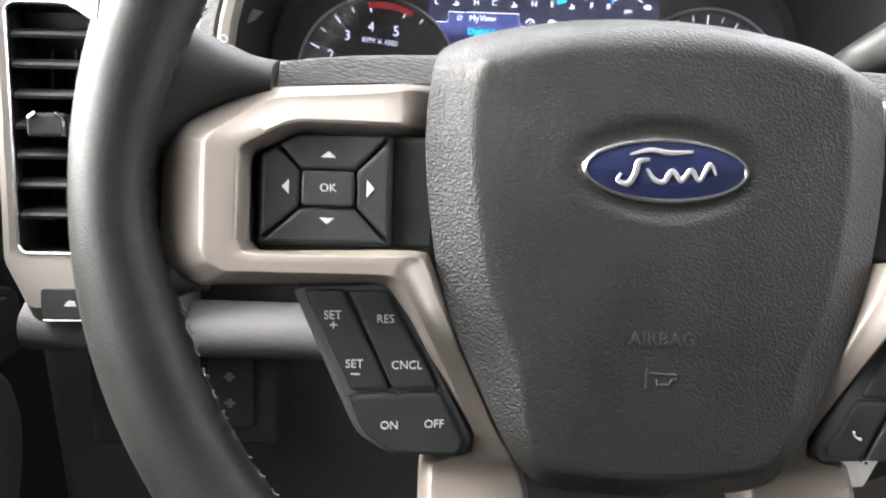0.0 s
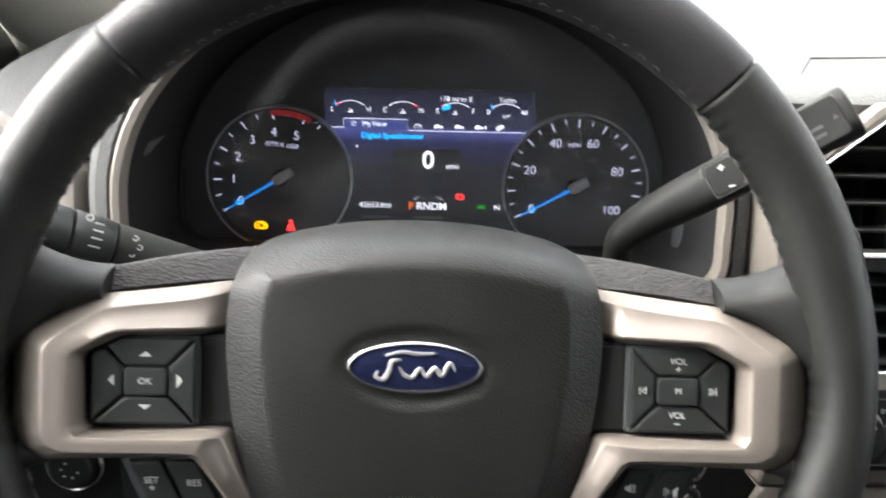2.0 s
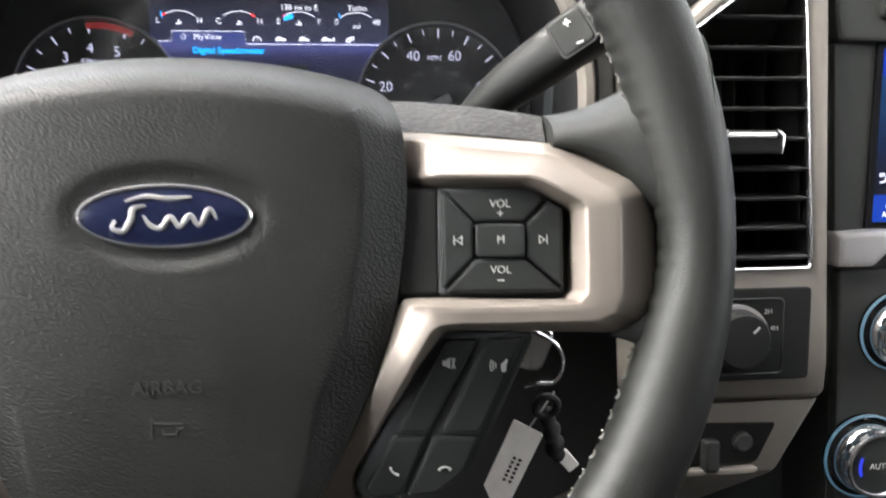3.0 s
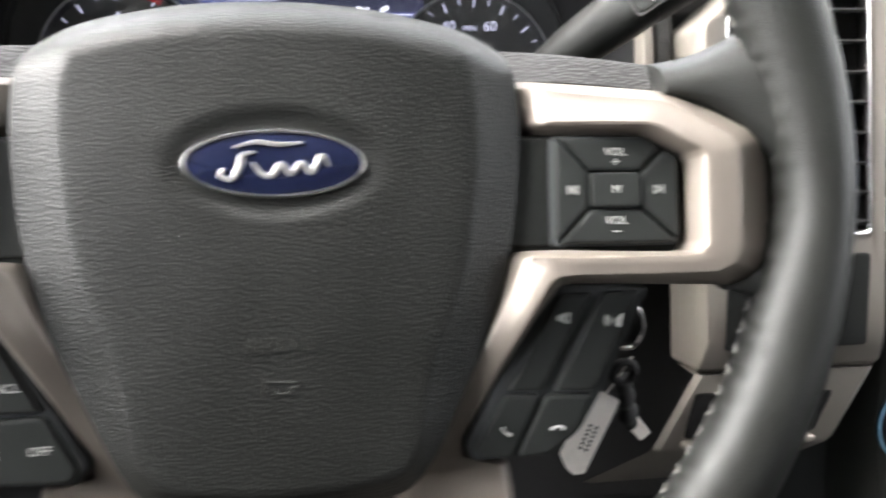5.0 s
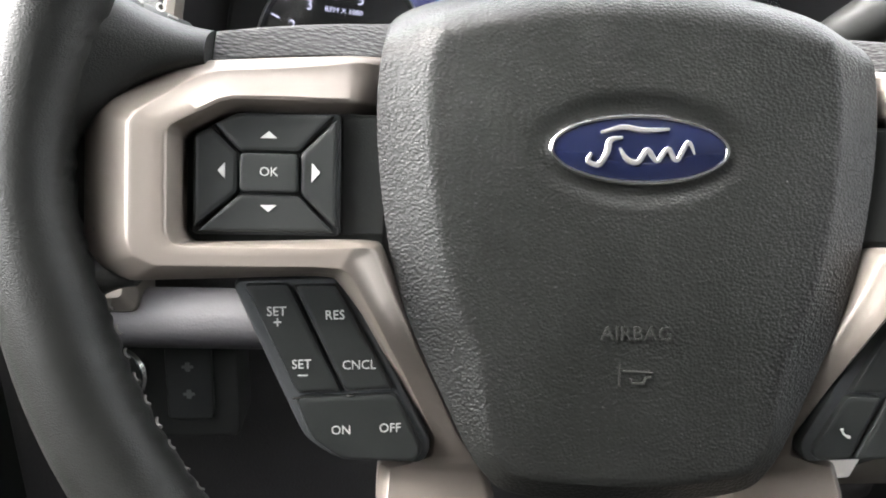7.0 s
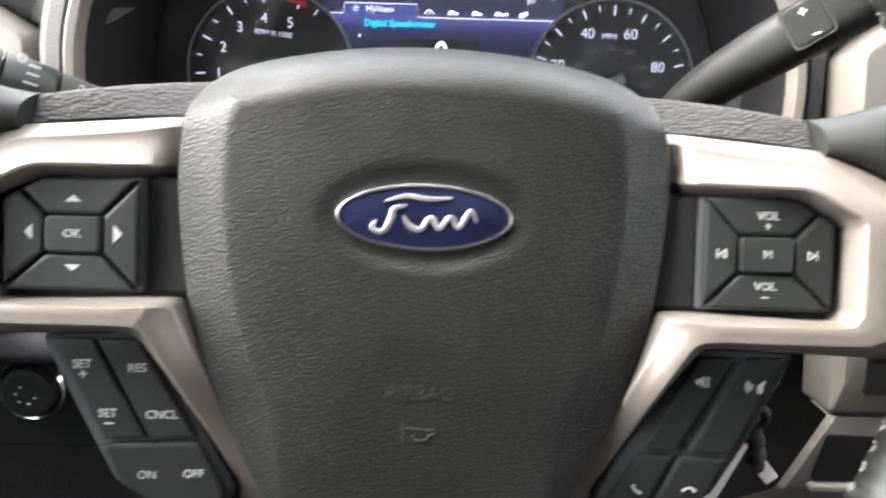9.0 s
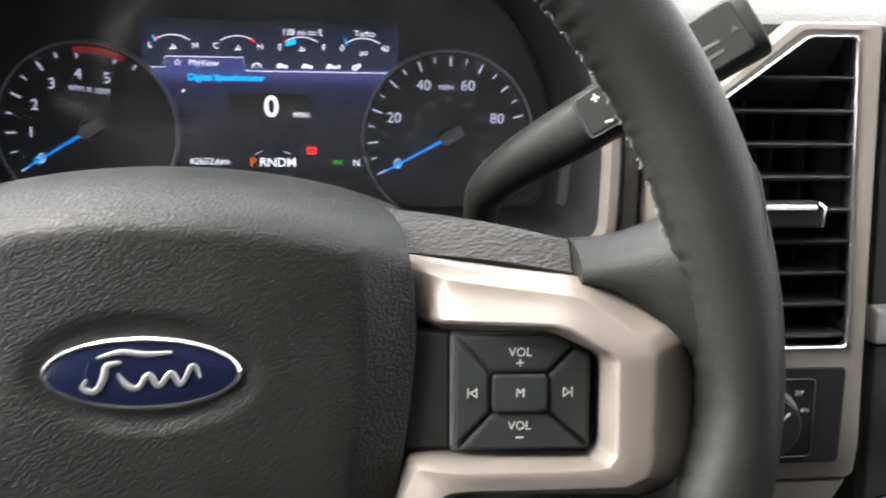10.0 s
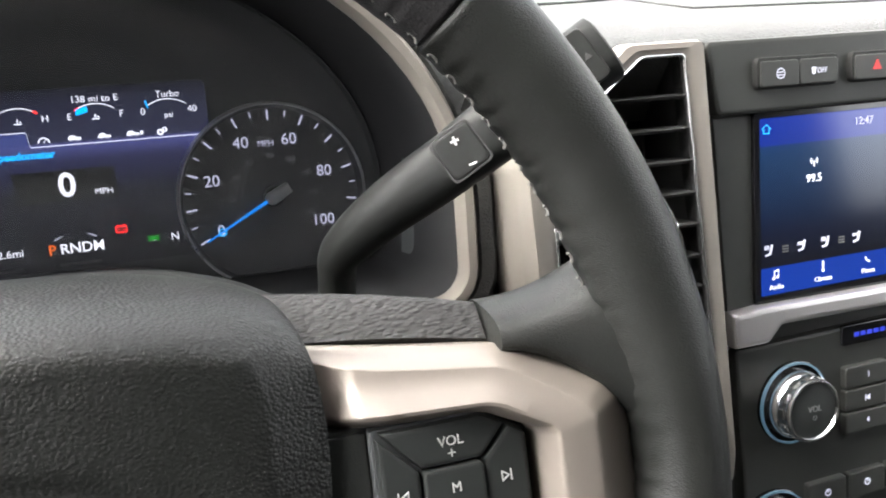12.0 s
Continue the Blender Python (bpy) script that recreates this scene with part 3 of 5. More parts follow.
        across += [(0.5 + 0.5 * fb - 0.08 * leg, (n1 + n2) / 2 + leg * 0.5 * (n1 - n2)), (1 - 0.0014 / wide, n2), (1 - 0.0004 / wide, n2 - 0.0003), (1 + 0.0002 / wide, n2 - 0.0012), (lip, n2 - 0.0070), (lip, n2 - 0.020)]
        rings.append([(side * (ou + (iu - ou) * t), ov + (iv - ov) * t, n) for t, n in across])
    return loft(rings, False, False, closed=False)


def spoke(side):
    """One side of the wheel: leather arm, cover, painted trim, leg, key pad and lower key pad."""
    f = (lambda p: ccw(p)) if side < 0 else (lambda p: ccw(mirror(p)))
    g = (lambda p: list(p)) if side < 0 else (lambda p: mirror(p))
    part("leather_arm", arm(side, 0.192, 0.1385, 0.028, 0.0388, 0.046, 0.0058, 0.002, -0.0172, 1.9), LEATHER, wheel)
    part("leather_backing", arm(side, 0.192, 0.156, -0.008, -0.008, 0.040, 0.026, -0.0135, -0.0270, 1.1), LEATHER, wheel)
    part("leather_web", arm(side, 0.192, 0.158, -0.036, -0.034, 0.034, 0.003, -0.004, -0.012, 1.8), LEATHER, wheel)
    # grained cover behind the trim: it leans back and sinks towards the airbag cover
    ends = [((0.0320, -0.0200), (0.0375, -0.0360)), ((0.0340, -0.0158), (0.0398, -0.0318)), ((0.0348, -0.0148), (0.0408, -0.0306)), ((0.0400, -0.0176), (0.0476, -0.0366)),
            ((0.0444, -0.0202), (0.0538, -0.0420)), ((0.0456, -0.0214), (0.0552, -0.0438)), ((0.0460, -0.0232), (0.0557, -0.0460)), ((0.0448, -0.0420), (0.0540, -0.0640))]
    cover = [[(side * (0.1378 - 0.0568 * t), a[0] + (b[0] - a[0]) * t + 0.0010 * math.sin(math.pi * min(t, 1)), a[1] + (b[1] - a[1]) * t) for t in (0.0, 0.012, 0.25, 0.5, 0.75, 1.0, 1.25)] for a, b in ends]
    bm = loft(cover, False, False, closed=False)
    bm.faces.new([bm.verts.new(r[0]) for r in cover])
    part("spoke_cover", bm, CAP, wheel, "grained grey plastic cover")
    part("spoke_trim", trim_band(side), SATIN, wheel, "satin champagne painted trim", sharp=40)
    part("recess_floor", block(f([(-0.146, -0.028), (-0.0805, -0.028), (-0.0805, 0.0170), (-0.0900, 0.0170), (-0.1000, 0.0215), (-0.146, 0.0215)]), -0.016, -0.008, 0.002, 0.0006), DARK, wheel)
    part("blank_plate", block(f(rect(-0.0945, -0.0222, -0.0805, 0.0158)), -0.012, -0.0062, 0.0008, 0.0006), DARK, wheel)
    # four-way pad
    pad = part("key_pad", block(f([(-0.1413, 0.0088), (-0.1277, 0.0164), (-0.0948, 0.0164), (-0.0948, -0.0226), (-0.1413, -0.0226)]), -0.010, -0.0035, 0.0018, 0.0006), PIT, wheel)
    c0, c1, d0, d1 = -0.1262, -0.1075, -0.0094, 0.0033
    keys = {
        "up": [(-0.1345, 0.0122), (-0.1275, 0.0160), (-0.0958, 0.0160), (c1, d1), (c0, d1)],
        "down": [(-0.1400, -0.0220), (c0, d0), (c1, d0), (-0.0958, -0.0220)],
        "out": [(-0.1405, 0.0085), (-0.1350, 0.0118), (c0, d1), (c0, d0), (-0.1405, -0.0212)],
        "in": [(-0.0953, 0.0152), (-0.0953, -0.0212), (c1, d0), (c1, d1)],
    }
    made = {}
    for key, poly in keys.items():
        made[key] = part("button", block(inset(f(poly), 0.00035), -0.006, 0.0006 if key != "in" else 0.0004, 0.0010, 0.0013), BUTTON, pad)
    made["mid"] = part("button", block(inset(f(rect(c0, d0, c1, d1)), 0.0003), -0.006, 0.0016, 0.0018, 0.0008), BUTTON, pad)
    m = -0.1168 if side < 0 else 0.1168
    if side < 0:
        part("legend", block(f([(-0.1196, 0.0078), (-0.1143, 0.0078), (-0.11695, 0.0100)]), 0.0004, 0.0009, 0.0001, 0.0001), WHITE, made["up"])
        part("legend", block(f([(-0.1196, -0.0132), (-0.1143, -0.0132), (-0.11695, -0.0154)]), 0.0004, 0.0009, 0.0001, 0.0001), WHITE, made["down"])
        part("legend", block(f([(-0.1304, -0.0052), (-0.1304, 0.0000), (-0.1328, -0.0026)]), 0.0004, 0.0009, 0.0001, 0.0001), WHITE, made["out"])
        part("legend", block(f([(-0.1035, -0.0058), (-0.1035, 0.0004), (-0.1008, -0.0027)]), 0.0002, 0.0008, 0.0001, 0.0001), WHITE, made["in"])
        write("OK", 0.0040, m, -0.0029, 0.0017, WHITE, made["mid"])
    else:
        write("VOL", 0.0040, m, 0.0102, 0.0008, WHITE, made["up"])
        write("+", 0.0048, m, 0.0066, 0.0008, WHITE, made["up"])
        write("VOL", 0.0040, m, -0.0138, 0.0008, WHITE, made["down"])
        part("legend", bars([(m - 0.0013, -0.0178, m + 0.0013, -0.0173)], 0.0007), WHITE, made["down"])
        write("M", 0.0040, m, -0.0029, 0.0017, WHITE, made["mid"])
        for key, u, s in (("in", 0.1015, -1), ("out", 0.1325, 1)):
            part("legend", merge(bars([(u + s * 0.0016 - 0.0002, -0.0046, u + s * 0.0016 + 0.0002, -0.0012)], 0.0006), arc_triangle(u, s)), WHITE, made[key])
    return made


def arc_triangle(u, s):
    """An open triangle, pointing along s."""
    tri = ccw([(u - s * 0.0014, -0.0046), (u - s * 0.0014, -0.0012), (u + s * 0.0012, -0.0029)])
    small = inset(tri, 0.00035)
    return loft([up(tri, 0.0002), up(tri, 0.0008), up(small, 0.0008), up(small, 0.0002)], False, False)


spoke(-1)
spoke(1)

# lower key pads, which lean back from the wheel's plane
LOW = pose(0, -0.0378, -0.002, 8, 0, 0)


def lower_pad(side, keys):
    f = (lambda p: ccw(p)) if side < 0 else (lambda p: ccw(mirror(p)))
    wide = 0.0 if side < 0 else 0.0015
    base = new("lower_key_pad", finish(block(f([(-0.1292 - wide, 0.0000), (-0.0925, 0.0022), (-0.0632, -0.0552), (-0.0662, -0.0618), (-0.0945, -0.0606), (-0.1058, -0.0525), (-0.1140 - wide, -0.0346)]), -0.018, -0.0016, 0.0035, 0.0016), "lower_key_pad", PIT))
    base.matrix_basis, base.parent = LOW, wheel
    return [part("button", block(f(poly), -0.008, 0.0010, r, 0.0014), BUTTON, base) for poly, r in keys]


b = lower_pad(-1, (
    ([(-0.1247, -0.0006), (-0.1107, -0.0002), (-0.0934, -0.0360), (-0.1080, -0.0366)], 0.0016),
    ([(-0.1091, -0.0006), (-0.0953, -0.0002), (-0.0765, -0.0352), (-0.0925, -0.0358)], 0.0016),
    ([(-0.1089, -0.0379), (-0.0757, -0.0365), (-0.0662, -0.0555), (-0.0690, -0.0602), (-0.0935, -0.0594), (-0.1034, -0.0520)], 0.003)))
for body, u, v, k in (("SET", -0.1143, -0.0092, 0), ("+", -0.1140, -0.0129, 0), ("SET", -0.1064, -0.0266, 0), ("RES", -0.0958, -0.0102, 1), ("CNCL", -0.0879, -0.0267, 1), ("ON", -0.0936, -0.0489, 2), ("OFF", -0.0776, -0.0481, 2)):
    write(body, 0.0043 if body != "+" else 0.0054, u, v, 0.0012, WHITE, b[k], turn=1.5, wide=0.95)
part("legend", bars([(-0.1076, -0.0305, -0.1044, -0.0300)], 0.0011), WHITE, b[0])
# Small chrome bars put in for glints along the key's top edge.
for u, v in ((-0.1084, -0.0380), (-0.0908, -0.0371)):
    part("glint_bar", bars([(u - 0.0012, v - 0.0003, u + 0.0014, v + 0.0003)], 0.0008, 0.0005), SATIN_CHROME, b[2])
b = lower_pad(1, (
    ([(-0.1260, -0.0008), (-0.1126, -0.0010), (-0.0950, -0.0363), (-0.1097, -0.0369)], 0.0016),
    ([(-0.1085, -0.0012), (-0.0962, -0.0012), (-0.0783, -0.0357), (-0.0907, -0.0361)], 0.0016),
    ([(-0.1097, -0.0380), (-0.0923, -0.0373), (-0.0822, -0.0600), (-0.0935, -0.0598), (-0.1034, -0.0520)], 0.002),
    ([(-0.0901, -0.0372), (-0.0777, -0.0367), (-0.0668, -0.0565), (-0.0690, -0.0602), (-0.0805, -0.0600)], 0.002)))


def handset(u, v, flat=False):
    pts = [(-0.0018, 0.0013), (-0.0016, 0.0002), (-0.0006, -0.0010), (0.0012, -0.0018)] if not flat else [(-0.0022, -0.0004), (-0.0010, 0.0007), (0.0010, 0.0007), (0.0022, -0.0004)]
    return tube([(u + x, v + y, 0.0012) for x, y in spline([Vector((*p, 0)).to_2d() for p in pts], 4, False)], [0.0006 if k < 3 or k > 9 else 0.0004 for k in range(13)], 6)


part("legend", handset(0.0782, -0.0495), WHITE, b[3], "white handset symbol")
part("legend", handset(0.0964, -0.0498, True), WHITE, b[2], "white hang-up symbol")
speaker = merge(bars([(-0.0022, -0.0010, -0.0010, 0.0010), [(-0.0010, -0.0010), (0.0006, -0.0022), (0.0006, 0.0022), (-0.0010, 0.0010)]]), bars([[(0.0010, -0.0020), (0.0014, -0.0022), (0.0026, 0.0018), (0.0022, 0.0020)], [(0.0010, 0.0018), (0.0022, -0.0022), (0.0026, -0.0020), (0.0014, 0.0020)]]))
part("legend", speaker, WHITE, b[1], "white muted loudspeaker symbol", at=pose(0.0976, -0.0096, 0.0012))
voice = merge(*[moved(arc(0.0012 + 0.0010 * k, 0.0016 + 0.0010 * k, 140, 220, 0.0002), -0.0004, 0.0) for k in range(3)], bars([[(0.0006, -0.0024), (0.0022, -0.0024), (0.0024, -0.0004), (0.0012, 0.0012), (0.0002, 0.0004)], [(0.0012, 0.0012), (0.0026, 0.0024), (0.0028, 0.0014), (0.0022, 0.0000)]]))
part("legend", voice, WHITE, b[0], "white voice symbol", at=pose(0.1167, -0.0110, 0.0012))

# ---- airbag cover ----
edge = spline([(0, 0.0705), (0.042, 0.0672), (0.0735, 0.0575), (0.0818, 0.0370), (0.0828, 0.005), (0.0760, -0.0380), (0.0600, -0.0760), (0.0475, -0.0985), (0.034, -0.1060), (0, -0.1085), (-0.034, -0.1060), (-0.0475, -0.0985), (-0.0600, -0.0760), (-0.0760, -0.0380), (-0.0828, 0.005), (-0.0818, 0.0370), (-0.0735, 0.0575), (-0.042, 0.0672)], 8)
edge = [Vector((p[0], p[1])) for p in edge][::-1]


def pad_face(u, v):
    """Height of the cover's front, with a shallow seat round the badge."""
    n = 0.0078 - 0.0045 * (u / 0.08) ** 2 - 0.0030 * (v / 0.1) ** 2
    d = math.hypot(u / 0.038, (v - 0.0062) / 0.0195)
    s = min(max((1.0 - d) / 0.32, 0), 1)
    return n - 0.0018 * s * s * (3 - 2 * s)


inner_way = []
for i in range(len(edge)):
    along = edge[(i + 3) % len(edge)] - edge[i - 3]
    inner_way.append(Vector((-along.y, along.x)).normalized())
rings = []
for k in range(-2, 46):
    ring = []
    for i, p in enumerate(edge):
        high = smooth(0.036, 0.067, p.y)
        low = smooth(-0.06, -0.10, p.y)
        width = 0.0165 + 0.006 * high - 0.0095 * low
        inward = inner_way[i]
        n_edge = -0.003 - 0.040 * high + 0.002 * low
        if k < 0:
            ring.append((p.x * (1 - 0.01 * (k == -2)), p.y, n_edge - (0.016 if k == -2 else 0.002)))
            continue
        if k <= 14:
            t = k / 14
            q = p + inward * width * t ** (1.0 + 0.3 * high)
            s = 1 - (1 - t) ** (1.12 + 0.75 * high)
            ring.append((q.x, q.y, n_edge + (pad_face(q.x, q.y) - n_edge) * s))
        else:
            t = (k - 14) / 31 * 0.985
            q = p + inward * width
            q = q + (Vector((0.0, -0.014)) - q) * t
            ring.append((q.x, q.y, pad_face(q.x, q.y)))
    rings.append(ring)
cover = part("airbag_cover", loft(rings, False, True), PAD, wheel, "pebble-grained black airbag cover", sharp=60)
write("AIRBAG", 0.0064, 0.0, -0.0522, pad_face(0, -0.0522) + 0.0004, EMBOSS, cover, "embossed_word", wide=1.05)
part("horn_symbol", merge(bars([(-0.0055, -0.0690, -0.0048, -0.0620)], pad_face(0, -0.0655)), tube([(x, y, pad_face(0, -0.0655)) for x, y in ((-0.0042, -0.0640), (0.0055, -0.0646), (0.0052, -0.0660), (0.0035, -0.0662), (0.0026, -0.0680), (-0.0012, -0.0680), (-0.0016, -0.0664))], 0.00045, 5)), EMBOSS, cover)


def oval(a, b, n, k=64):
    return [(a * math.cos(q), 0.0062 + b * math.sin(q), n) for q in (2 * math.pi * j / k for j in range(k))]


z0 = pad_face(0, 0.0062)
badge = part("badge", loft([oval(0.0284, 0.0104, z0 - 0.002), oval(0.0284, 0.0104, z0 + 0.0012), oval(0.0276, 0.0096, z0 + 0.0015), oval(0.014, 0.0048, z0 + 0.0019)], False, True), BADGE_BLUE, wheel, "dark blue enamel oval badge")
part("badge_rim", loft([oval(0.0292, 0.0112, z0 - 0.002), oval(0.0292, 0.0112, z0 + 0.0013), oval(0.0286, 0.0106, z0 + 0.0019), oval(0.0279, 0.0099, z0 + 0.0019), oval(0.0275, 0.0095, z0 + 0.0012)], False, False), CHROME, badge, "chrome rim")
z1 = z0 + 0.0021


def ribbon(points, radii):
    pts = spline([Vector((u, v, z1)) for u, v in points], 6, False)
    rad = [radii[min(int(i / 6), len(radii) - 1)] * (1 - (i / 6) % 1) + radii[min(int(i / 6) + 1, len(radii) - 1)] * ((i / 6) % 1) for i in range(len(pts))]
    return tube(pts, rad, 8, 0.45)


# plain silver strokes in place of the maker's script
for path, width in (
    ([(-0.0130, 0.0112), (-0.0060, 0.0130), (0.0010, 0.0122), (0.0090, 0.0128)], [0.0006, 0.0012, 0.0013, 0.0006]),
    ([(-0.0060, 0.0098), (-0.0100, 0.0088), (-0.0110, 0.0050), (-0.0135, 0.0012), (-0.0170, 0.0022), (-0.0160, 0.0048)], [0.0006, 0.0014, 0.0015, 0.0013, 0.0011, 0.0006]),
    ([(-0.0070, 0.0066), (-0.0045, 0.0030), (-0.0010, 0.0022), (0.0020, 0.0060), (0.0050, 0.0026), (0.0085, 0.0064), (0.0115, 0.0030), (0.0150, 0.0086), (0.0172, 0.0050)], [0.0006, 0.0013, 0.0012, 0.0013, 0.0011, 0.0013, 0.0011, 0.0012, 0.0005]),
):
    part("badge_stroke", ribbon(path, [0.70 * w for w in width]), BADGE_SILVER, badge)

hub = [(-0.150, 0.024), (-0.120, 0.036), (0.120, 0.036), (0.150, 0.024), (0.148, -0.028), (0.070, -0.040), (0.045, -0.115), (-0.045, -0.115), (-0.070, -0.040), (-0.148, -0.028)]
part("hub", block(hub, -0.090, -0.048, 0.008, 0.004), DARK, wheel)

# ---- instrument cluster ----
CLUSTER = tilted(0.015, 0.667, 0.735, 14)


def arch(off, n, k=40):
    """The cluster opening's outline, grown by off."""
    a, b, vb, rc = 0.1945 + off, 0.145 + off, -0.0700 - off, 0.016 + max(off, 0)
    out = [(-0.005 + a * math.cos(q), -0.02 + b * math.sin(q), n) for q in (math.pi * (1 - j / k) for j in range(k + 1))]
    out += [(-0.005 + a - rc + rc * math.cos(q), vb + rc + rc * math.sin(q), n) for q in (-math.pi / 2 * j / 6 for j in range(7))]
    out += [(-0.005 - a + rc - rc * math.sin(q), vb + rc - rc * math.cos(q), n) for q in (math.pi / 2 * j / 6 for j in range(7))]
    return out


hood = thing("cluster_hood", CLUSTER, "grey padded hood over the gauges with taupe edge trim", "dash hood")
part("hood_pad", loft([arch(0.008, 0.150), arch(0.012, 0.157), arch(0.020, 0.155), arch(0.027, 0.146), arch(0.031, 0.128), arch(0.033, 0.06), arch(0.034, -0.05), arch(0.030, -0.30)], False, False), DASH, hood, "grey grained dash skin")
part("edge_trim", loft([arch(0.0, 0.152), arch(0.0, 0.158), arch(0.0022, 0.1625), arch(0.0065, 0.1628), arch(0.0090, 0.159), arch(0.0090, 0.145)], False, False), TAUPE, hood, "taupe painted edge")
part("tunnel", loft([arch(0.0005, 0.150), arch(0.002, 0.08), arch(0.004, -0.012)], False, True), TUNNEL, hood, "matt black inner wall")
for s in (-1, 1):
    part("hood_seam", tube([(-0.005 + s * 0.203 * math.cos(q) * 1.0, -0.02 + 0.153 * math.sin(q) + 0.0, n) for q, n in ((0.42, 0.1575), (0.40, 0.150), (0.385, 0.140), (0.38, 0.12))][1:], 0.0009, 6), INK, hood)

gauges = thing("instrument_cluster", CLUSTER, "dark instrument cluster with two dials and lit blue display", "instrument cluster")
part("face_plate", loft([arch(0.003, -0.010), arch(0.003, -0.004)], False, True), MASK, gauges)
display = part("display", block(rect(-0.0865, -0.0560, 0.0860, 0.0540), -0.004, -0.0008, 0.004, 0.0004), CLUSTER_SCREEN, gauges, "lit dark blue display")


lens = part("lens", loft([arch(0.0015, 0.0160), arch(0.0015, 0.0175)], True, True), LENS, gauges, "thin clear cover lens")
lens.visible_shadow = False


def dial(u, v, r, name, marks, band=None):
    g = part(name, lathe([(r - 0.001, -0.004), (r - 0.001, 0.0002), (0.0, 0.0002)][:2] + [(0.002, 0.0002)], 64), DIAL, gauges, at=pose(u, v, 0))
    part("dial_wall", lathe([(r - 0.0034, 0.0002), (r - 0.0024, 0.0030), (r - 0.0013, 0.0066)], 96, False, False), DIAL, g)
    part("ring", lathe([(r - 0.0013, 0.0066), (r - 0.0008, 0.0078), (r - 0.0001, 0.0080), (r + 0.0006, 0.0068), (r + 0.0008, -0.003)], 96, False, False), DIAL_RING, g, "pale satin ring")
    shape = [finish(block(rect(r * lo, -w, r * 0.925, w), 0.0003, 0.0008, 0.0001, 0.0001, 2), "scale_mark", DIAL_WHITE) for lo, w in ((0.86, 0.0004), (0.815, 0.00055))]
    for a, major in marks:
        part("scale_mark", shape[major], None, g, at=pose(0, 0, 0, 0, 0, a))
    if band:
        part("red_band", arc(r * 0.865, r * 0.935, band[0], band[1], 0.0012), BAND_RED, g, "red band")
    return g


def needle(g, a, r):
    n = part("needle", merge(block([(0.006, -0.0011), (r * 0.86, -0.00045), (r * 0.86, 0.00045), (0.006, 0.0011)], 0.0050, 0.0060, 0.0002, 0.0003)), LIT_BLUE, g, "lit blue needle", at=pose(0, 0, 0, 0, 0, a))
    part("needle_cap", block([(-0.0115, -0.0036), (0.0030, -0.0042), (0.0060, -0.0022), (0.0060, 0.0022), (0.0030, 0.0042), (-0.0115, 0.0036)], 0.0030, 0.0110, 0.001, 0.0026), HUB, g, "silver needle hub", at=pose(0, 0, 0, 0, 0, a))
    part("needle_base", lathe([(0.0075, 0.0003), (0.0072, 0.003), (0.004, 0.0032)], 32), GLOSS, g)
    return n


tach = dial(-0.1232, -0.0212, 0.0592, "tachometer", [(211 - 14.35 * k, k % 2 == 0) for k in range(12)], (97.5, 62))
for k in range(6):
    a = radians(211.5 - 28.8 * k)
    write(str(k), 0.0102, 0.0375 * math.cos(a) - 0.0010, 0.0375 * math.sin(a), 0.0005, DIAL_WHITE, tach, "numeral")
write("RPM X 1000", 0.0052, 0.0015, 0.0270, 0.0005, DIAL_WHITE, tach, "legend", turn=-6)
needle(tach, 211, 0.0592)
part("ring_mark", arc(0.0020, 0.0026, 0, 360, 0.0066), LIT_CYAN, tach, at=pose(0.0385 * math.cos(radians(211)), 0.0385 * math.sin(radians(211)), 0))
part("engine_lamp", merge(moved(arc(0.0014, 0.0022, 0, 360, 0.0008), 0, 0), bars([(-0.0045, -0.0020, -0.0034, 0.0018), (-0.0036, -0.0026, 0.0030, -0.0018), (-0.0030, 0.0020, 0.0024, 0.0028), (0.0026, -0.0024, 0.0034, 0.0016), (0.0036, -0.0018, 0.0044, 0.0010)], 0.0007)), LIT_AMBER, tach, "lit amber engine warning", at=pose(-0.0165, -0.0400, 0) @ Matrix.Diagonal((1.2, 1.2, 1, 1)))
part("belt_lamp", merge(moved(arc(0.0, 0.0014, 0, 360, 0.0008), 0, 0.0032), bars([[(-0.0032, -0.0036), (0.0032, -0.0036), (0.0018, 0.0014), (-0.0018, 0.0014)]], 0.0007)), LIT_RED, tach, "lit red seat belt warning", at=pose(0.0080, -0.0400, 0) @ Matrix.Diagonal((1.15, 1.15, 1, 1)))

speed = dial(0.1217, -0.0240, 0.0607, "speedometer", [(208.5 - 12.0 * k, k % 2 == 0) for k in range(21)])
for k, (a, r) in enumerate(((208.5, 0.0405), (161, 0.0403), (116, 0.0399), (69, 0.0386), (20.5, 0.0377), (-31.5, 0.0374))):
    a = radians(a)
    write(str(20 * k), 0.0104, r * math.cos(a), r * math.sin(a), 0.0005, DIAL_WHITE, speed, "numeral")
for k in range(9):
    a = radians(208.5 - 48.0 * k * 20 / 32.2)
    write(str(20 * k), 0.0048, 0.0265 * math.cos(a), 0.0265 * math.sin(a), 0.0005, FAINT, speed, "numeral")
write("MPH", 0.0054, -0.0015, 0.0345, 0.0005, DIAL_WHITE, speed, "legend")
needle(speed, 208.5, 0.0607)
part("ring_mark", arc(0.0020, 0.0026, 0, 360, 0.0066), LIT_CYAN, speed, at=pose(0.0405 * math.cos(radians(208.5)), 0.0405 * math.sin(radians(208.5)), 0))

# what the display shows
Z = -0.0005
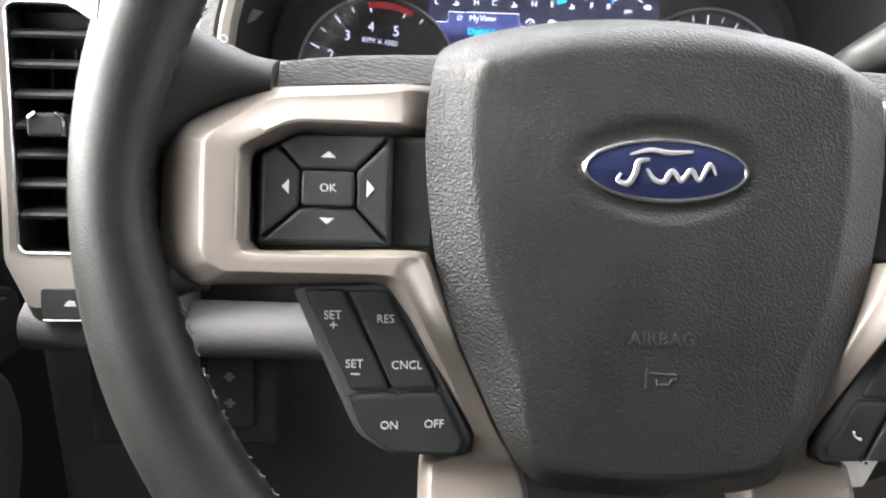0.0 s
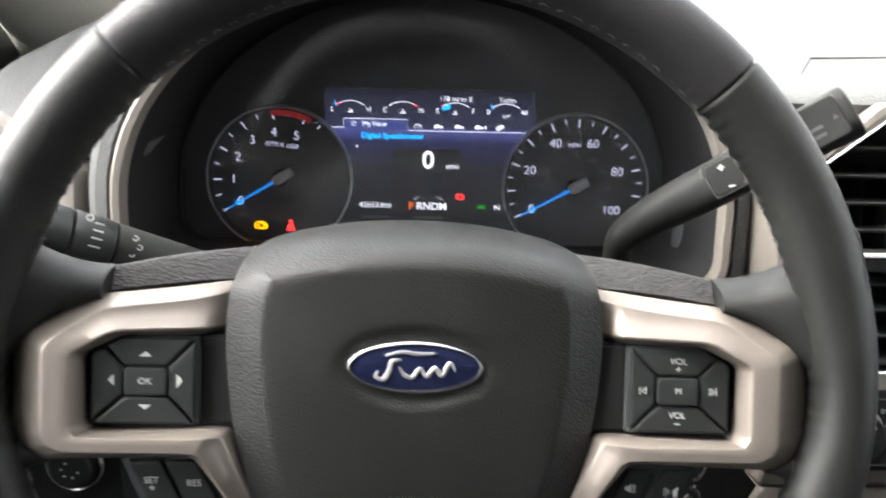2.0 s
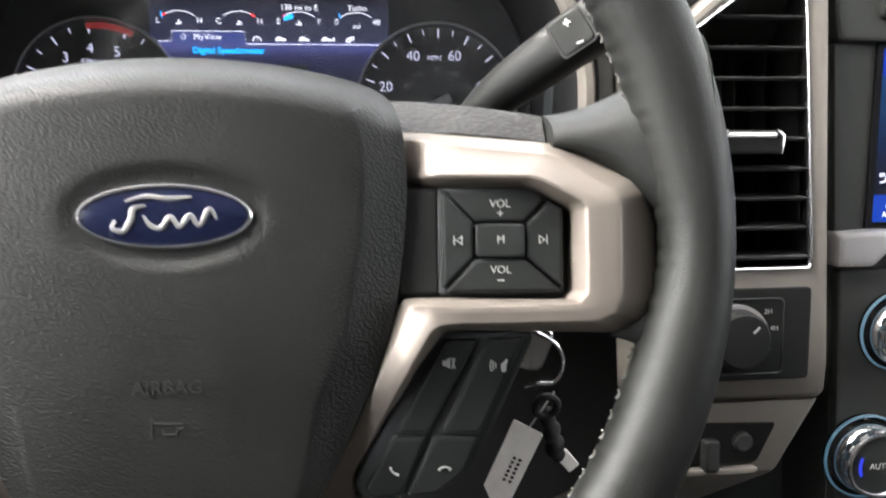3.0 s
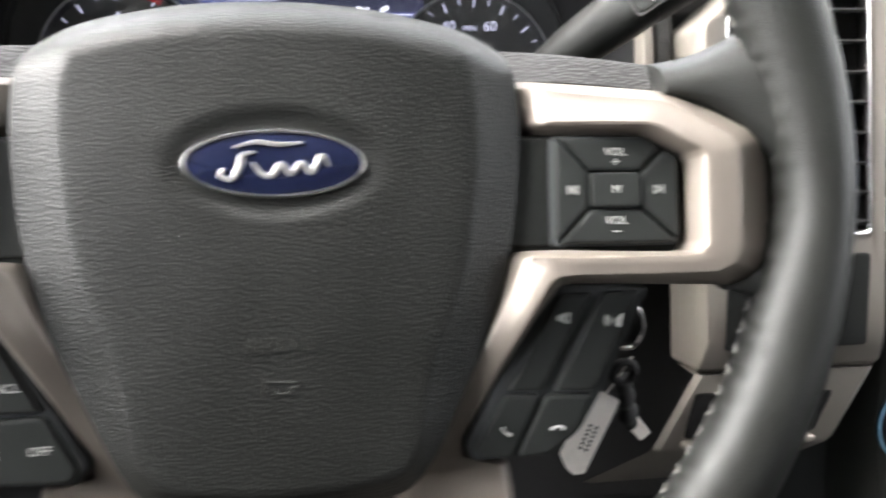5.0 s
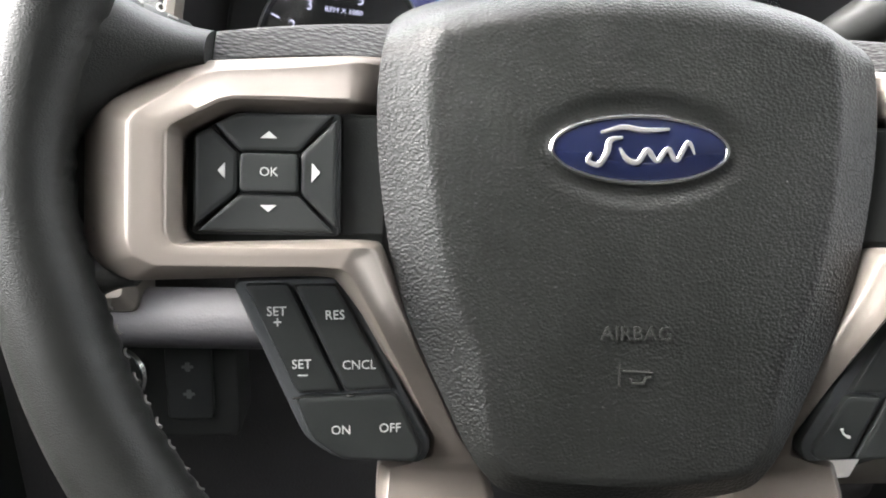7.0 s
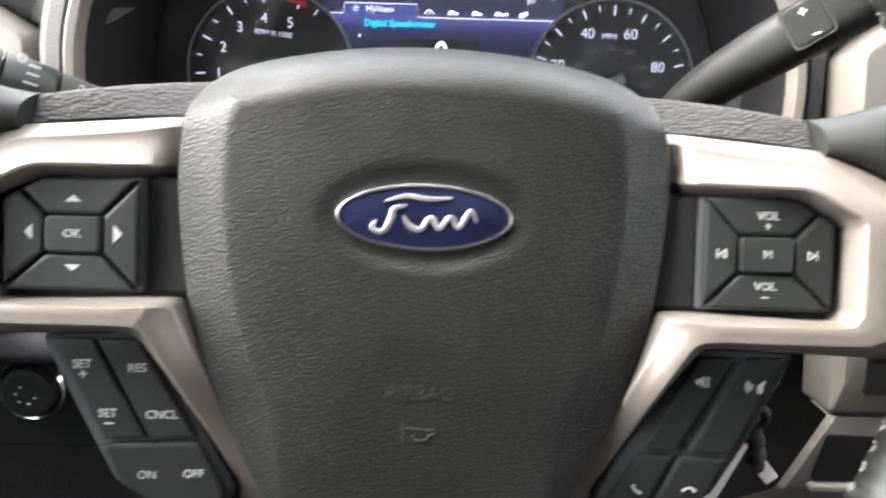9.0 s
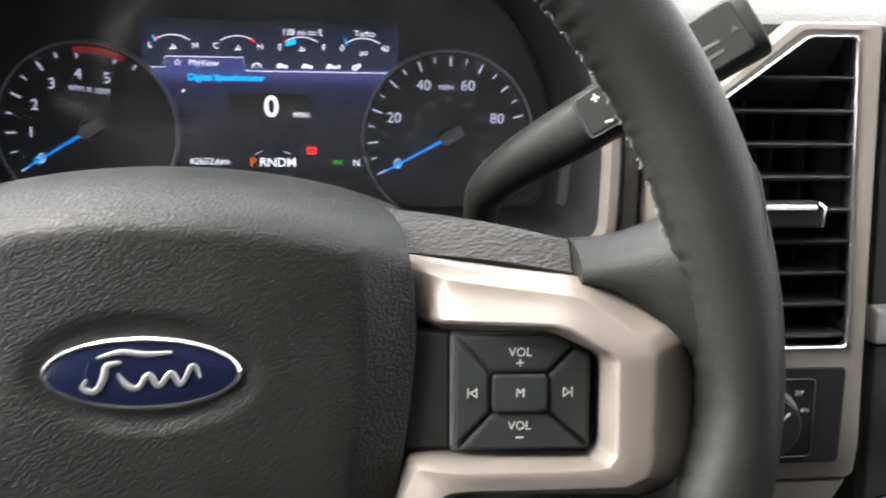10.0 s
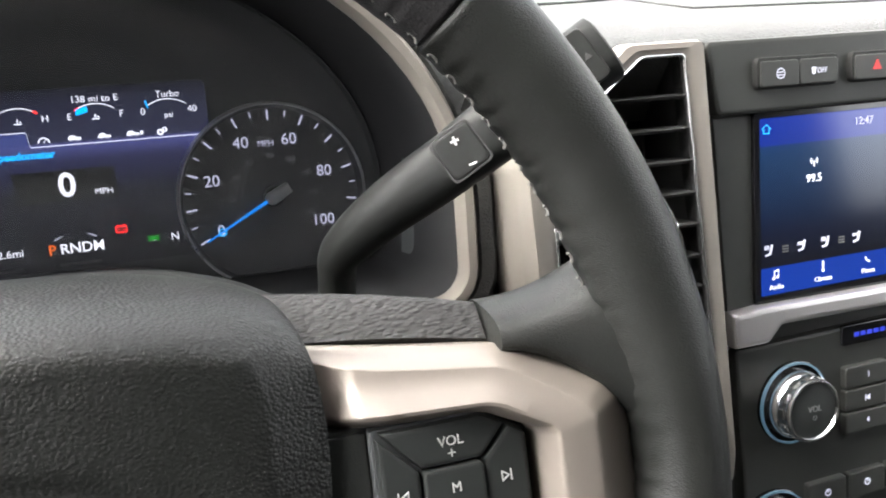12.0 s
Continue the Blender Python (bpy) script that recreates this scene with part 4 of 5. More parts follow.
for u, lo, hi in ((-0.0660, "L", "H"), (-0.0230, "C", "H"), (0.0200, "E", "F"), (0.0620, "0", "40")):
    part("small_gauge", moved(arc(0.0200, 0.0206, 56, 124, Z, 0.0001), u, 0.0230), LIT_WHITE, display)
    write(lo, 0.0058, u - 0.0145, 0.0362, Z, LIT_WHITE, display, "legend")
    write(hi, 0.0058, u + 0.0150, 0.0362, Z, LIT_WHITE, display, "legend")
    if u < 0.03:
        part("small_icon", bars([(u - 0.0022, 0.0338, u + 0.0022, 0.0346), (u - 0.0004, 0.0346, u + 0.0004, 0.0372), (u + 0.0010, 0.0350, u + 0.0022, 0.0358)], Z), LIT_WHITE, display)
part("needle_mark", bars([[(-0.0780, 0.0388), (-0.0766, 0.0384), (-0.0780, 0.0432), (-0.0788, 0.0428)]], Z), LIT_CYAN, display)
part("red_mark", moved(arc(0.0196, 0.0209, 116, 124, Z + 0.0001, 0.0001), -0.0660, 0.0230), LIT_RED, display)
part("red_mark", moved(arc(0.0196, 0.0209, 56, 64, Z + 0.0001, 0.0001), -0.0230, 0.0230), LIT_RED, display)
part("red_mark", moved(arc(0.0196, 0.0209, 116, 124, Z + 0.0001, 0.0001), 0.0200, 0.0230), LIT_RED, display)
part("fuel_bar", bars([[(0.0092, 0.0368), (0.0160, 0.0385), (0.0160, 0.0422), (0.0092, 0.0405)]], Z), LIT_CYAN, display)
part("needle_mark", bars([[(0.0502, 0.0386), (0.0512, 0.0380), (0.0500, 0.0432), (0.0490, 0.0428)]], Z), LIT_CYAN, display)
write("138 mi to E", 0.0058, 0.0205, 0.0462, Z, LIT_WHITE, display, "legend")
write("Turbo", 0.0056, 0.0630, 0.0462, Z, LIT_WHITE, display, "legend")
write("psi", 0.0050, 0.0625, 0.0335, Z, LIT_WHITE, display, "legend")
part("tab_line", tube([(u, v, Z) for u, v in ((-0.0820, 0.0217), (-0.0720, 0.0217), (-0.0713, 0.0290), (-0.0196, 0.0290), (-0.0180, 0.0200), (0.0790, 0.0200))], 0.00028, 5), LIT_WHITE, display)
part("star_outline", loft([up([(r * math.cos(q), r * math.sin(q)) for q, r in ((math.pi / 2 + math.pi * k / 5, (0.0027, 0.0012)[k % 2] * s) for k in range(10))], Z + h) for s, h in ((1, -0.0001), (1, 0.0001), (0.68, 0.0001), (0.68, -0.0001))], False, False), LIT_WHITE, display, at=pose(-0.0631, 0.0250, 0))
part("tab_fill", bars([[(-0.0708, 0.0206), (-0.0186, 0.0206), (-0.0198, 0.0286), (-0.0708, 0.0286)]], -0.00072, 0.0001), TAB_BLUE, display, "lit blue tab")
write("MyView", 0.0062, -0.0460, 0.0248, Z, LIT_WHITE, display, "legend")
write("Digital Speedometer", 0.0062, -0.0312, 0.0152, Z, LIT_CYAN, display, "legend", bold=0.00020)
def car_icon(u, v, tail):
    return bars([[(u - 0.0040, v), (u + 0.0040, v), (u + 0.0038, v + 0.0014), (u + 0.0014, v + 0.0017), (u - 0.0002, v + 0.0029), (u - 0.0026, v + 0.0027)], (u - 0.0026, v - 0.0006, u - 0.0012, v - 0.0002), (u + 0.0014, v - 0.0006, u + 0.0028, v - 0.0002)] + tail, Z)


for u, icon in ((-0.0105, merge(moved(arc(0.0026, 0.0034, 0, 180, Z), -0.0105, 0.0222), bars([[(-0.0108, 0.0224), (-0.0102, 0.0224), (-0.0086, 0.0246), (-0.0090, 0.0248)]], Z))),
                (0.0065, car_icon(0.0065, 0.0226, [])),
                (0.0235, car_icon(0.0235, 0.0226, [])),
                (0.0405, car_icon(0.0400, 0.0226, [(0.0444, 0.0226, 0.0462, 0.0250)])),
                (0.0575, merge(moved(arc(0.0008, 0.0020, 0, 360, Z), 0.0563, 0.0232), moved(arc(0.0006, 0.0016, 0, 360, Z), 0.0590, 0.0246)))):
    part("tab_icon", icon, LIT_WHITE, display)
part("speed_box", bars([(-0.0312, -0.0138, 0.0268, 0.0052)], -0.00075, 0.0001), DIAL, display)
write("0", 0.0205, -0.0014, -0.0046, Z, LIT_WHITE, display, "numeral", bold=0.0004)
write("MPH", 0.0054, 0.0190, -0.0098, Z, LIT_WHITE, display, "legend")
part("page_dot", bars([(-0.0610, 0.0052, -0.0596, 0.0072)], Z), LIT_WHITE, display)
write("42652.6mi", 0.0066, -0.0446, -0.0424, Z, LIT_WHITE, display, "legend")
write("P", 0.0088, -0.0150, -0.0430, Z, LIT_ORANGE, display, "legend", bold=0.00012)
write("RNDM", 0.0088, 0.0022, -0.0430, Z, LIT_WHITE, display, "legend", bold=0.00010)
for s in (-1, 1):
    part("lane_mark", bars([[(s * 0.0065, -0.0345), (s * 0.0075, -0.0345), (s * 0.0125, -0.0368), (s * 0.0115, -0.0372)]], Z), DIAL_WHITE, display, at=pose(-0.001, 0, 0))
part("battery_lamp", merge(bars([(-0.0034, -0.0022, 0.0034, -0.0016), (-0.0034, 0.0014, 0.0034, 0.0020), (-0.0034, -0.0022, -0.0028, 0.0020), (0.0028, -0.0022, 0.0034, 0.0020), (-0.0024, 0.0020, -0.0010, 0.0028), (0.0010, 0.0020, 0.0024, 0.0028), (-0.0022, -0.0004, -0.0008, 0.0001), (0.0008, -0.0004, 0.0022, 0.0001)], Z)), LIT_RED, display, "lit red battery warning", at=pose(0.0258, -0.0345, 0))
part("lamp_symbol", merge(bars([[(-0.0010, -0.0012), (-0.0034, -0.0020), (-0.0034, -0.0013), (-0.0010, -0.0006)], (-0.0034, -0.0003, -0.0008, 0.0003), [(-0.0010, 0.0006), (-0.0034, 0.0013), (-0.0034, 0.0020), (-0.0010, 0.0012)], [(0.0010, -0.0012), (0.0034, -0.0020), (0.0034, -0.0013), (0.0010, -0.0006)], (0.0008, -0.0003, 0.0034, 0.0003), [(0.0010, 0.0006), (0.0034, 0.0013), (0.0034, 0.0020), (0.0010, 0.0012)], (-0.0007, -0.0016, 0.0007, 0.0016)], Z)), LIT_GREEN, display, "lit green lamp symbol", at=pose(0.0440, -0.0425, 0))
write("N", 0.0068, 0.0572, -0.0430, Z, LIT_WHITE, display, "legend")
for u in (-0.0445, 0.0):
    part("foot_bar", bars([(u - 0.0118, -0.0535, u + 0.0118, -0.0515)], Z), DIM, display)

# ---- steering column, stalk and selector lever ----
column = thing("steering_column", tilted(0.003, 0.44, 0.70, 24), "black moulded steering column shroud", "steering column")
def shroud_ring(wide, low, b, n):
    """A section of the shroud: broad and flat-topped above, narrower below."""
    ring = []
    for k in range(48):
        c, d = math.cos(2 * math.pi * k / 48), math.sin(2 * math.pi * k / 48)
        a = low + (wide - low) * smooth(-0.5, 0.5, d)
        ring.append((a * math.copysign(abs(c) ** 0.85, c), 0.006 + b * math.copysign(abs(d) ** 0.72, d), n))
    return ring


part("shroud", loft([shroud_ring(*r) for r in ((0.112, 0.092, 0.062, -0.20), (0.112, 0.090, 0.060, 0.0), (0.110, 0.086, 0.0585, 0.055), (0.107, 0.083, 0.057, 0.066), (0.100, 0.076, 0.052, 0.072))], False, True), DARK, column)
stalk = thing("turn_signal_stalk", Matrix(), "black multifunction stalk with white symbols", "stalk")
base, tip = Vector((-0.085, 0.452, 0.722)), Vector((-0.196, 0.405, 0.782))
way = tip - base
part("arm", tube([base + way * t for t in (0, 0.3, 0.55, 0.68, 0.70)], [0.0125, 0.0130, 0.0145, 0.0155, 0.0150], 24, 0.85), DARK, stalk)
part("twist_sleeve", tube([base + way * t for t in (0.71, 0.72, 0.86, 0.87)], [0.0150, 0.0160, 0.0165, 0.0160], 24, 0.85), BUTTON, stalk)
part("end_cap", tube([base + way * t for t in (0.88, 0.89, 0.985, 1.0)], [0.0158, 0.0165, 0.0160, 0.0120], 24, 0.85), BUTTON, stalk)
along = way.normalized()
out = Vector((0.0, -0.75, 0.66))
out = (out - along * out.dot(along)).normalized()
face = axes(along, out.cross(along), out, (0, 0, 0))
for i in range(4):
    part("legend", bars([(-0.0030 + 0.0002 * i, -0.0004, 0.0030 - 0.0003 * i, 0.0004)], 0, 0.0003), WHITE, stalk, at=Matrix.Translation(base + way * 0.79 + out * 0.0164) @ face @ pose(0, 0.0060 - 0.0042 * i, -0.0006 * abs(i - 1.5) ** 2))
part("legend", arc(0.0012, 0.0020, 0, 360, 0.0002), WHITE, stalk, at=Matrix.Translation(base + way * 0.83 + out * 0.0164) @ face @ pose(0, -0.0085, -0.0012))
for i in range(3):
    part("legend", arc(0.0010, 0.0016, 20, 320, 0.0002), WHITE, stalk, at=Matrix.Translation(base + way * 0.62 + out * 0.0146) @ face @ pose(0.003 - 0.003 * (i % 2), 0.0045 - 0.0045 * i, -0.0006 * abs(i - 1) ** 2))

lever = thing("gear_selector", Matrix(), "black column gear lever with plus and minus keys", "gear lever")
spine = [(0.1369, 0.503, 0.6891), (0.1365, 0.498, 0.7238), (0.1362, 0.493, 0.7390), (0.1405, 0.4835, 0.7520), (0.1510, 0.4735, 0.7668), (0.1640, 0.4645, 0.7805)]
end = Vector((0.2420, 0.4435, 0.8434))
start = Vector((0.1796, 0.4553, 0.7954))
way = (end - start).normalized()
out = Vector((-0.05, -0.80, 0.60))
out = (out - way * out.dot(way)).normalized()
knob = axes(way, out.cross(way), out, start)
length = (end - start).length


def lever_section(p, ahead, h, d, square):
    """A rounded cross-section about p, with half sizes h and d."""
    front = (out - ahead * out.dot(ahead)).normalized()
    across = front.cross(ahead)
    turn = [2 * math.pi * k / 36 for k in range(36)]
    return [p + across * h * math.copysign(abs(math.cos(q)) ** square, math.cos(q)) + front * d * math.copysign(abs(math.sin(q)) ** square, math.sin(q)) for q in turn]


run = spline(spine + [tuple(start - way * 0.004), tuple(start + way * 0.004)], 6, False)
rings = []
for k, p in enumerate(run):
    ahead = (run[min(k + 1, len(run) - 1)] - run[max(k - 1, 0)]).normalized()
    s = smooth(4, 34, k)
    rings.append(lever_section(p, ahead, 0.0092 + 0.0042 * s, 0.0096 + 0.0030 * s, 1.0 - 0.30 * smooth(20, 44, k)))
part("lever_arm", loft(rings, True, True), LEVER, lever)
back = knob.inverted()
rings = [lever_section(start + way * x, way, h, d, 0.70) for x, h, d in ((0.0035, 0.0137, 0.0132), (0.02, 0.0142, 0.0134), (length - 0.004, 0.0152, 0.0132), (length - 0.001, 0.0150, 0.0124), (length, 0.0135, 0.0110))]
head = part("lever_head", loft([[back @ p for p in r] for r in rings], True, True), LEVER, lever, at=knob)
key = part("rocker_key", block(rect(-0.0045, -0.0095, 0.0140, 0.0095), 0.010, 0.0142, 0.003, 0.0010), LEVER, head)
part("rocker_gap", frame_ring([([(-0.0054, -0.0104), (0.0149, -0.0104), (0.0149, 0.0104), (-0.0054, 0.0104)], 0.0120), ([(-0.0054, -0.0104), (0.0149, -0.0104), (0.0149, 0.0104), (-0.0054, 0.0104)], 0.0137), ([(-0.0045, -0.0095), (0.0140, -0.0095), (0.0140, 0.0095), (-0.0045, 0.0095)], 0.0137)], 0.003), RUBBER, head)
part("legend", bars([(-0.0008, -0.0030, 0.0008, 0.0030), (-0.0030, -0.0008, 0.0030, 0.0008)], 0.0144), WHITE, key, at=pose(0.0052, 0.0050, 0, 0, 0, -14) @ Matrix.Diagonal((0.62, 0.62, 1, 1)))
part("legend", bars([(-0.0024, -0.0006, 0.0024, 0.0006)], 0.0144), WHITE, key, at=pose(0.0058, -0.0072, 0, 0, 0, -14) @ Matrix.Diagonal((0.75, 0.75, 1, 1)))
part("side_key", block(rect(length - 0.034, -0.012, length - 0.006, 0.012), 0.010, 0.0142, 0.003, 0.0008), LEVER, head)
part("legend", bars([[(length - 0.012, -0.0016), (length - 0.0085, -0.0016), (length - 0.0102, 0.0014)]], 0.0144), WORN, head)
part("legend", bars([(length - 0.030, -0.0070 + 0.0045 * k, length - 0.018, -0.0052 + 0.0045 * k) for k in range(2)], 0.0143), WORN, head)

# ---- air vents ----
def air_vent(name, m, outer, mouth, slats, knob_at, label, back=0.045, chrome_w=0.0022, rise=1.0):
    """outer and mouth are matching outlines; slats are heights of the blades."""
    v = thing(name, m, label, "air vent", "dash air vents")
    fat = inset(mouth, -chrome_w)
    face = [(a[0] * 0.35 + b[0] * 0.65, a[1] * 0.35 + b[1] * 0.65) for a, b in zip(outer, fat)]
    ridge = [(a[0] * 0.75 + b[0] * 0.25, a[1] * 0.75 + b[1] * 0.25) for a, b in zip(outer, fat)]
    part("bezel", frame_ring([(outer, -0.040), (outer, -0.006), ([(a[0] * 0.96 + b[0] * 0.04, a[1] * 0.96 + b[1] * 0.04) for a, b in zip(outer, fat)], -0.002), (ridge, 0.0045), (face, 0.0050), (fat, 0.0035), (fat, -0.010)], 0.004), TAUPE, v, "taupe painted surround", sharp=26)
    part("chrome_edge", frame_ring([(fat, -0.004), (fat, 0.0038), (inset(mouth, -chrome_w * 0.85), 0.0047), (inset(mouth, -chrome_w * 0.5), 0.0052), (inset(mouth, -chrome_w * 0.15), 0.0047), (mouth, 0.0036), (mouth, -0.006)], 0.003), CHROME, v, "bright chrome edge", sharp=60)
    part("duct", loft([up(fillet(mouth, 0.003), 0.002), up(fillet(mouth, 0.003), -back)], False, True), RUBBER, v)
    lo, hi = min(p[0] for p in mouth), max(p[0] for p in mouth)

    def limits(h):
        xs = []
        for a, b in zip(mouth, mouth[1:] + mouth[:1]):
            if (a[1] - h) * (b[1] - h) <= 0 and abs(a[1] - b[1]) > 1e-9:
                xs.append(a[0] + (b[0] - a[0]) * (h - a[1]) / (b[1] - a[1]))
        return min(xs) + 0.0006, max(xs) - 0.0006

    for h in slats:
        a, b = limits(h)
        prof = [(0.0016, -0.0012), (0.0025, 0.0002 + 0.0004 * rise), (0.0014, 0.0010 + 0.0012 * rise), (-0.006, 0.0012 + 0.0040 * rise), (-0.022, 0.0012 + 0.0058 * rise), (-0.022, -0.0004 + 0.0056 * rise), (-0.006, -0.0006 + 0.0034 * rise)]
        part("slat", loft([[(x, h + dy, n) for n, dy in prof] for x in (a, b)], True, True), SLAT, v)
    for k in range(1, 5):
        x = lo + (hi - lo) * k / 5
        part("rear_fin", block(rect(x - 0.0008, min(p[1] for p in mouth) + 0.002, x + 0.0008, min(max(p[1] for p in mouth) - 0.002, 0.05)), -0.040, -0.024, 0.0003, 0.0003), RUBBER, v)
    ku, kv, kw = knob_at
    grip = part("slider", block(rect(ku - kw, kv - 0.0068, ku + kw, kv + 0.0068), -0.004, 0.0085, 0.0015, 0.0018), SLAT, v, "slat slider knob")
    part("slider_chrome", tube([(ku - kw + 0.001, kv - 0.006, 0.007), (ku - kw + 0.0015, kv + 0.004, 0.0088), (ku - kw + 0.005, kv + 0.0064, 0.0088)], 0.0015, 8), CHROME, grip)
    part("slider_chrome", tube([(ku + kw - 0.001, kv - 0.006, 0.007), (ku + kw - 0.0015, kv + 0.004, 0.0088), (ku + kw - 0.005, kv + 0.0064, 0.0088)], 0.0015, 8), CHROME, grip)
    return v


left = air_vent("air_vent", tilted(-0.295, 0.512, 0.712, 19), [(-0.0285, 0.0785), (-0.0185, 0.0950), (0.0225, 0.0955), (0.0800, 0.0590), (0.0800, -0.112), (-0.0070, -0.1125), (-0.0240, -0.0780)][::-1], [(-0.0185, 0.0672), (-0.0155, 0.0705), (0.0155, 0.0705), (0.0520, 0.0470), (0.0520, -0.0695), (-0.0100, -0.0695), (-0.0128, -0.0665)][::-1], [0.0536 - 0.0172 * k for k in range(7)], (0.0045, 0.0030, 0.0105), "tall dash vent with grey slats and taupe surround")
part("lower_switch", block(rect(-0.0010, -0.1085, 0.055, -0.0905), -0.004, 0.0062, 0.002, 0.001), BUTTON, left)
part("switch_edge", block(rect(0.0005, -0.1098, 0.055, -0.1088), 0.0, 0.0070, 0.0004, 0.0004), SATIN_CHROME, left)
part("legend", bars([[(0.0125, -0.1010), (0.0195, -0.1010), (0.0185, -0.0985), (0.0160, -0.0975), (0.0140, -0.0985)]], 0.0064), WHITE, left)

right = air_vent("air_vent", tilted(0.335, 0.480, 0.745, 17), [(0.0075, 0.0905), (-0.0446, 0.0900), (-0.1080, 0.0330), (-0.1000, -0.1640), (0.0170, -0.1640)], [(-0.0098, 0.0815), (-0.0345, 0.0812), (-0.0900, 0.0400), (-0.0880, -0.0818), (0.0008, -0.0818)], [0.0610 - 0.0172 * k for k in range(9)], (-0.0400, -0.0095, 0.0195), "tall dash vent with angled corner and chrome edge", rise=0.15, chrome_w=0.0021)
# Painted pale, since mirrored surroundings would leave real chrome dark.
part("slider_bar", block(rect(-0.0570, -0.0070, -0.0250, -0.0040), 0.004, 0.0100, 0.001, 0.0016), HUB, right, "pale bar on the slider, painted for chrome's reflection")

# ---- drive selector panel under the vent ----
VENT = tilted(0.335, 0.480, 0.745, 17)
drive = thing("drive_mode_switch", VENT, "black rotary drive selector with white markings", "rotary switch")
part("plate", block(rect(-0.087, -0.1490, 0.0018, -0.0940), -0.004, 0.0058, 0.003, 0.001), LEVER, drive)
part("plate_recess", frame_ring([(rect(-0.062, -0.1455, -0.0150, -0.0995), 0.0058), (inset(rect(-0.062, -0.1455, -0.0150, -0.0995), 0.0006), 0.0066), (inset(rect(-0.062, -0.1455, -0.0150, -0.0995), 0.0012), 0.0058)], 0.004), BUTTON, drive)
turn = part("knob", lathe([(0.0200, 0.0055), (0.0200, 0.008), (0.0172, 0.010), (0.0166, 0.018), (0.0152, 0.0195), (0.004, 0.0200)], 48), LEVER, drive, at=pose(-0.0455, -0.1225, 0))
part("knob_ring", arc(0.0174, 0.0196, -20, 130, 0.0100, 0.0016), BAR, turn, "silver arc")
part("pointer", bars([(0.0070, -0.0007, 0.0120, 0.0007)], 0.0201), WHITE, turn, at=pose(0, 0, 0, 0, 0, 45))
for body, v in (("2H", -0.1080), ("4H", -0.1180), ("4L", -0.1288)):
    write(body, 0.0042, -0.0250 + 0.004 * (body == "4H"), v, 0.0061, WHITE, drive)

lower = thing("lower_dash_panel", VENT, "taupe lower dash panel with its cut-out's shade painted black", "dash panel")
rows = [[(a, v, n), (a + 0.004, v, n + 0.003), (b - 0.004, v, n + 0.003), (b, v, n)] for a, b, v, n in ((-0.100, 0.0150, -0.1640, -0.030), (-0.100, 0.0150, -0.1650, -0.0070), (-0.101, 0.0146, -0.1665, -0.0068), (-0.1240, -0.0085, -0.2085, -0.0090), (-0.1260, -0.0105, -0.2120, -0.0110), (-0.1480, -0.0330, -0.2500, -0.0640))]
part("panel", loft(rows, False, False, closed=False), TAUPE, lower)
part("lip", block([(-0.1090, -0.2085), (-0.0265, -0.2085), (-0.0245, -0.2045), (-0.1080, -0.2045)], -0.010, 0.0010, 0.002, 0.001), TAUPE, lower)
# No hollow here: a flat near-black block paints the shade inside the cut-out.
part("cut_out_shade", block([(-0.1000, -0.1755), (-0.0120, -0.1785), (-0.0240, -0.2030), (-0.1070, -0.2030)], -0.010, -0.0033, 0.003, 0.001), RECESS_SHADE, lower)
part("small_lever", block(rect(-0.0600, -0.2060, -0.0500, -0.1860), -0.004, 0.004, 0.003, 0.002), RUBBER, lower)
part("pin", lathe([(0.006, -0.004), (0.006, 0.0), (0.0045, 0.001), (0.001, 0.001)], 24), RUBBER, lower, at=pose(-0.0345, -0.1890, 0))

# ---- centre stack ----
STACK_AT = tilted(0.390, 0.487, 0.745, 15)
stack = thing("centre_stack", STACK_AT, "charcoal centre stack with buttons, knobs and silver trim bar", "centre console")
part("fascia", block([(-0.0455, 0.0875), (0.330, 0.0900), (0.330, -0.345), (-0.020, -0.345), (-0.0250, -0.170), (-0.0330, -0.10)], -0.060, -0.006, 0.006, 0.004), STACK, stack)
part("top_panel", block([(-0.0450, 0.0870), (0.330, 0.0900), (0.330, 0.0475), (-0.0385, 0.0465)], -0.010, 0.0020, 0.004, 0.002), STACK, stack)
part("side_cheek", block([(-0.0385, 0.0455), (-0.0120, 0.0455), (-0.0120, -0.0660), (-0.0310, -0.0660)], -0.010, -0.0022, 0.001, 0.0008), STACK, stack)
screen = part("touchscreen", block(rect(-0.0082, -0.0600, 0.1650, 0.0428), -0.010, -0.0008, 0.0015, 0.0004), TOUCH_SCREEN, stack, "lit blue touchscreen")
part("screen_border", frame_ring([(rect(-0.0120, -0.0660, 0.1700, 0.0460), -0.006), (rect(-0.0120, -0.0660, 0.1700, 0.0460), 0.0), (rect(-0.0082, -0.0600, 0.1650, 0.0428), 0.0)], 0.0015), GLOSS, stack)
part("trim_bar", block([(-0.0331, -0.0655), (-0.0110, -0.0640), (0.330, -0.0690), (0.330, -0.0820), (0.0010, -0.0765), (-0.0085, -0.0862), (-0.0325, -0.0862)], -0.010, 0.0075, 0.0025, 0.003), BAR, stack, "silver trim bar", sharp=24)
part("lower_fascia", block([(-0.0280, -0.0890), (0.330, -0.0850), (0.330, -0.345), (-0.018, -0.345), (-0.0230, -0.170)], -0.010, 0.0, 0.003, 0.002), STACK, stack)


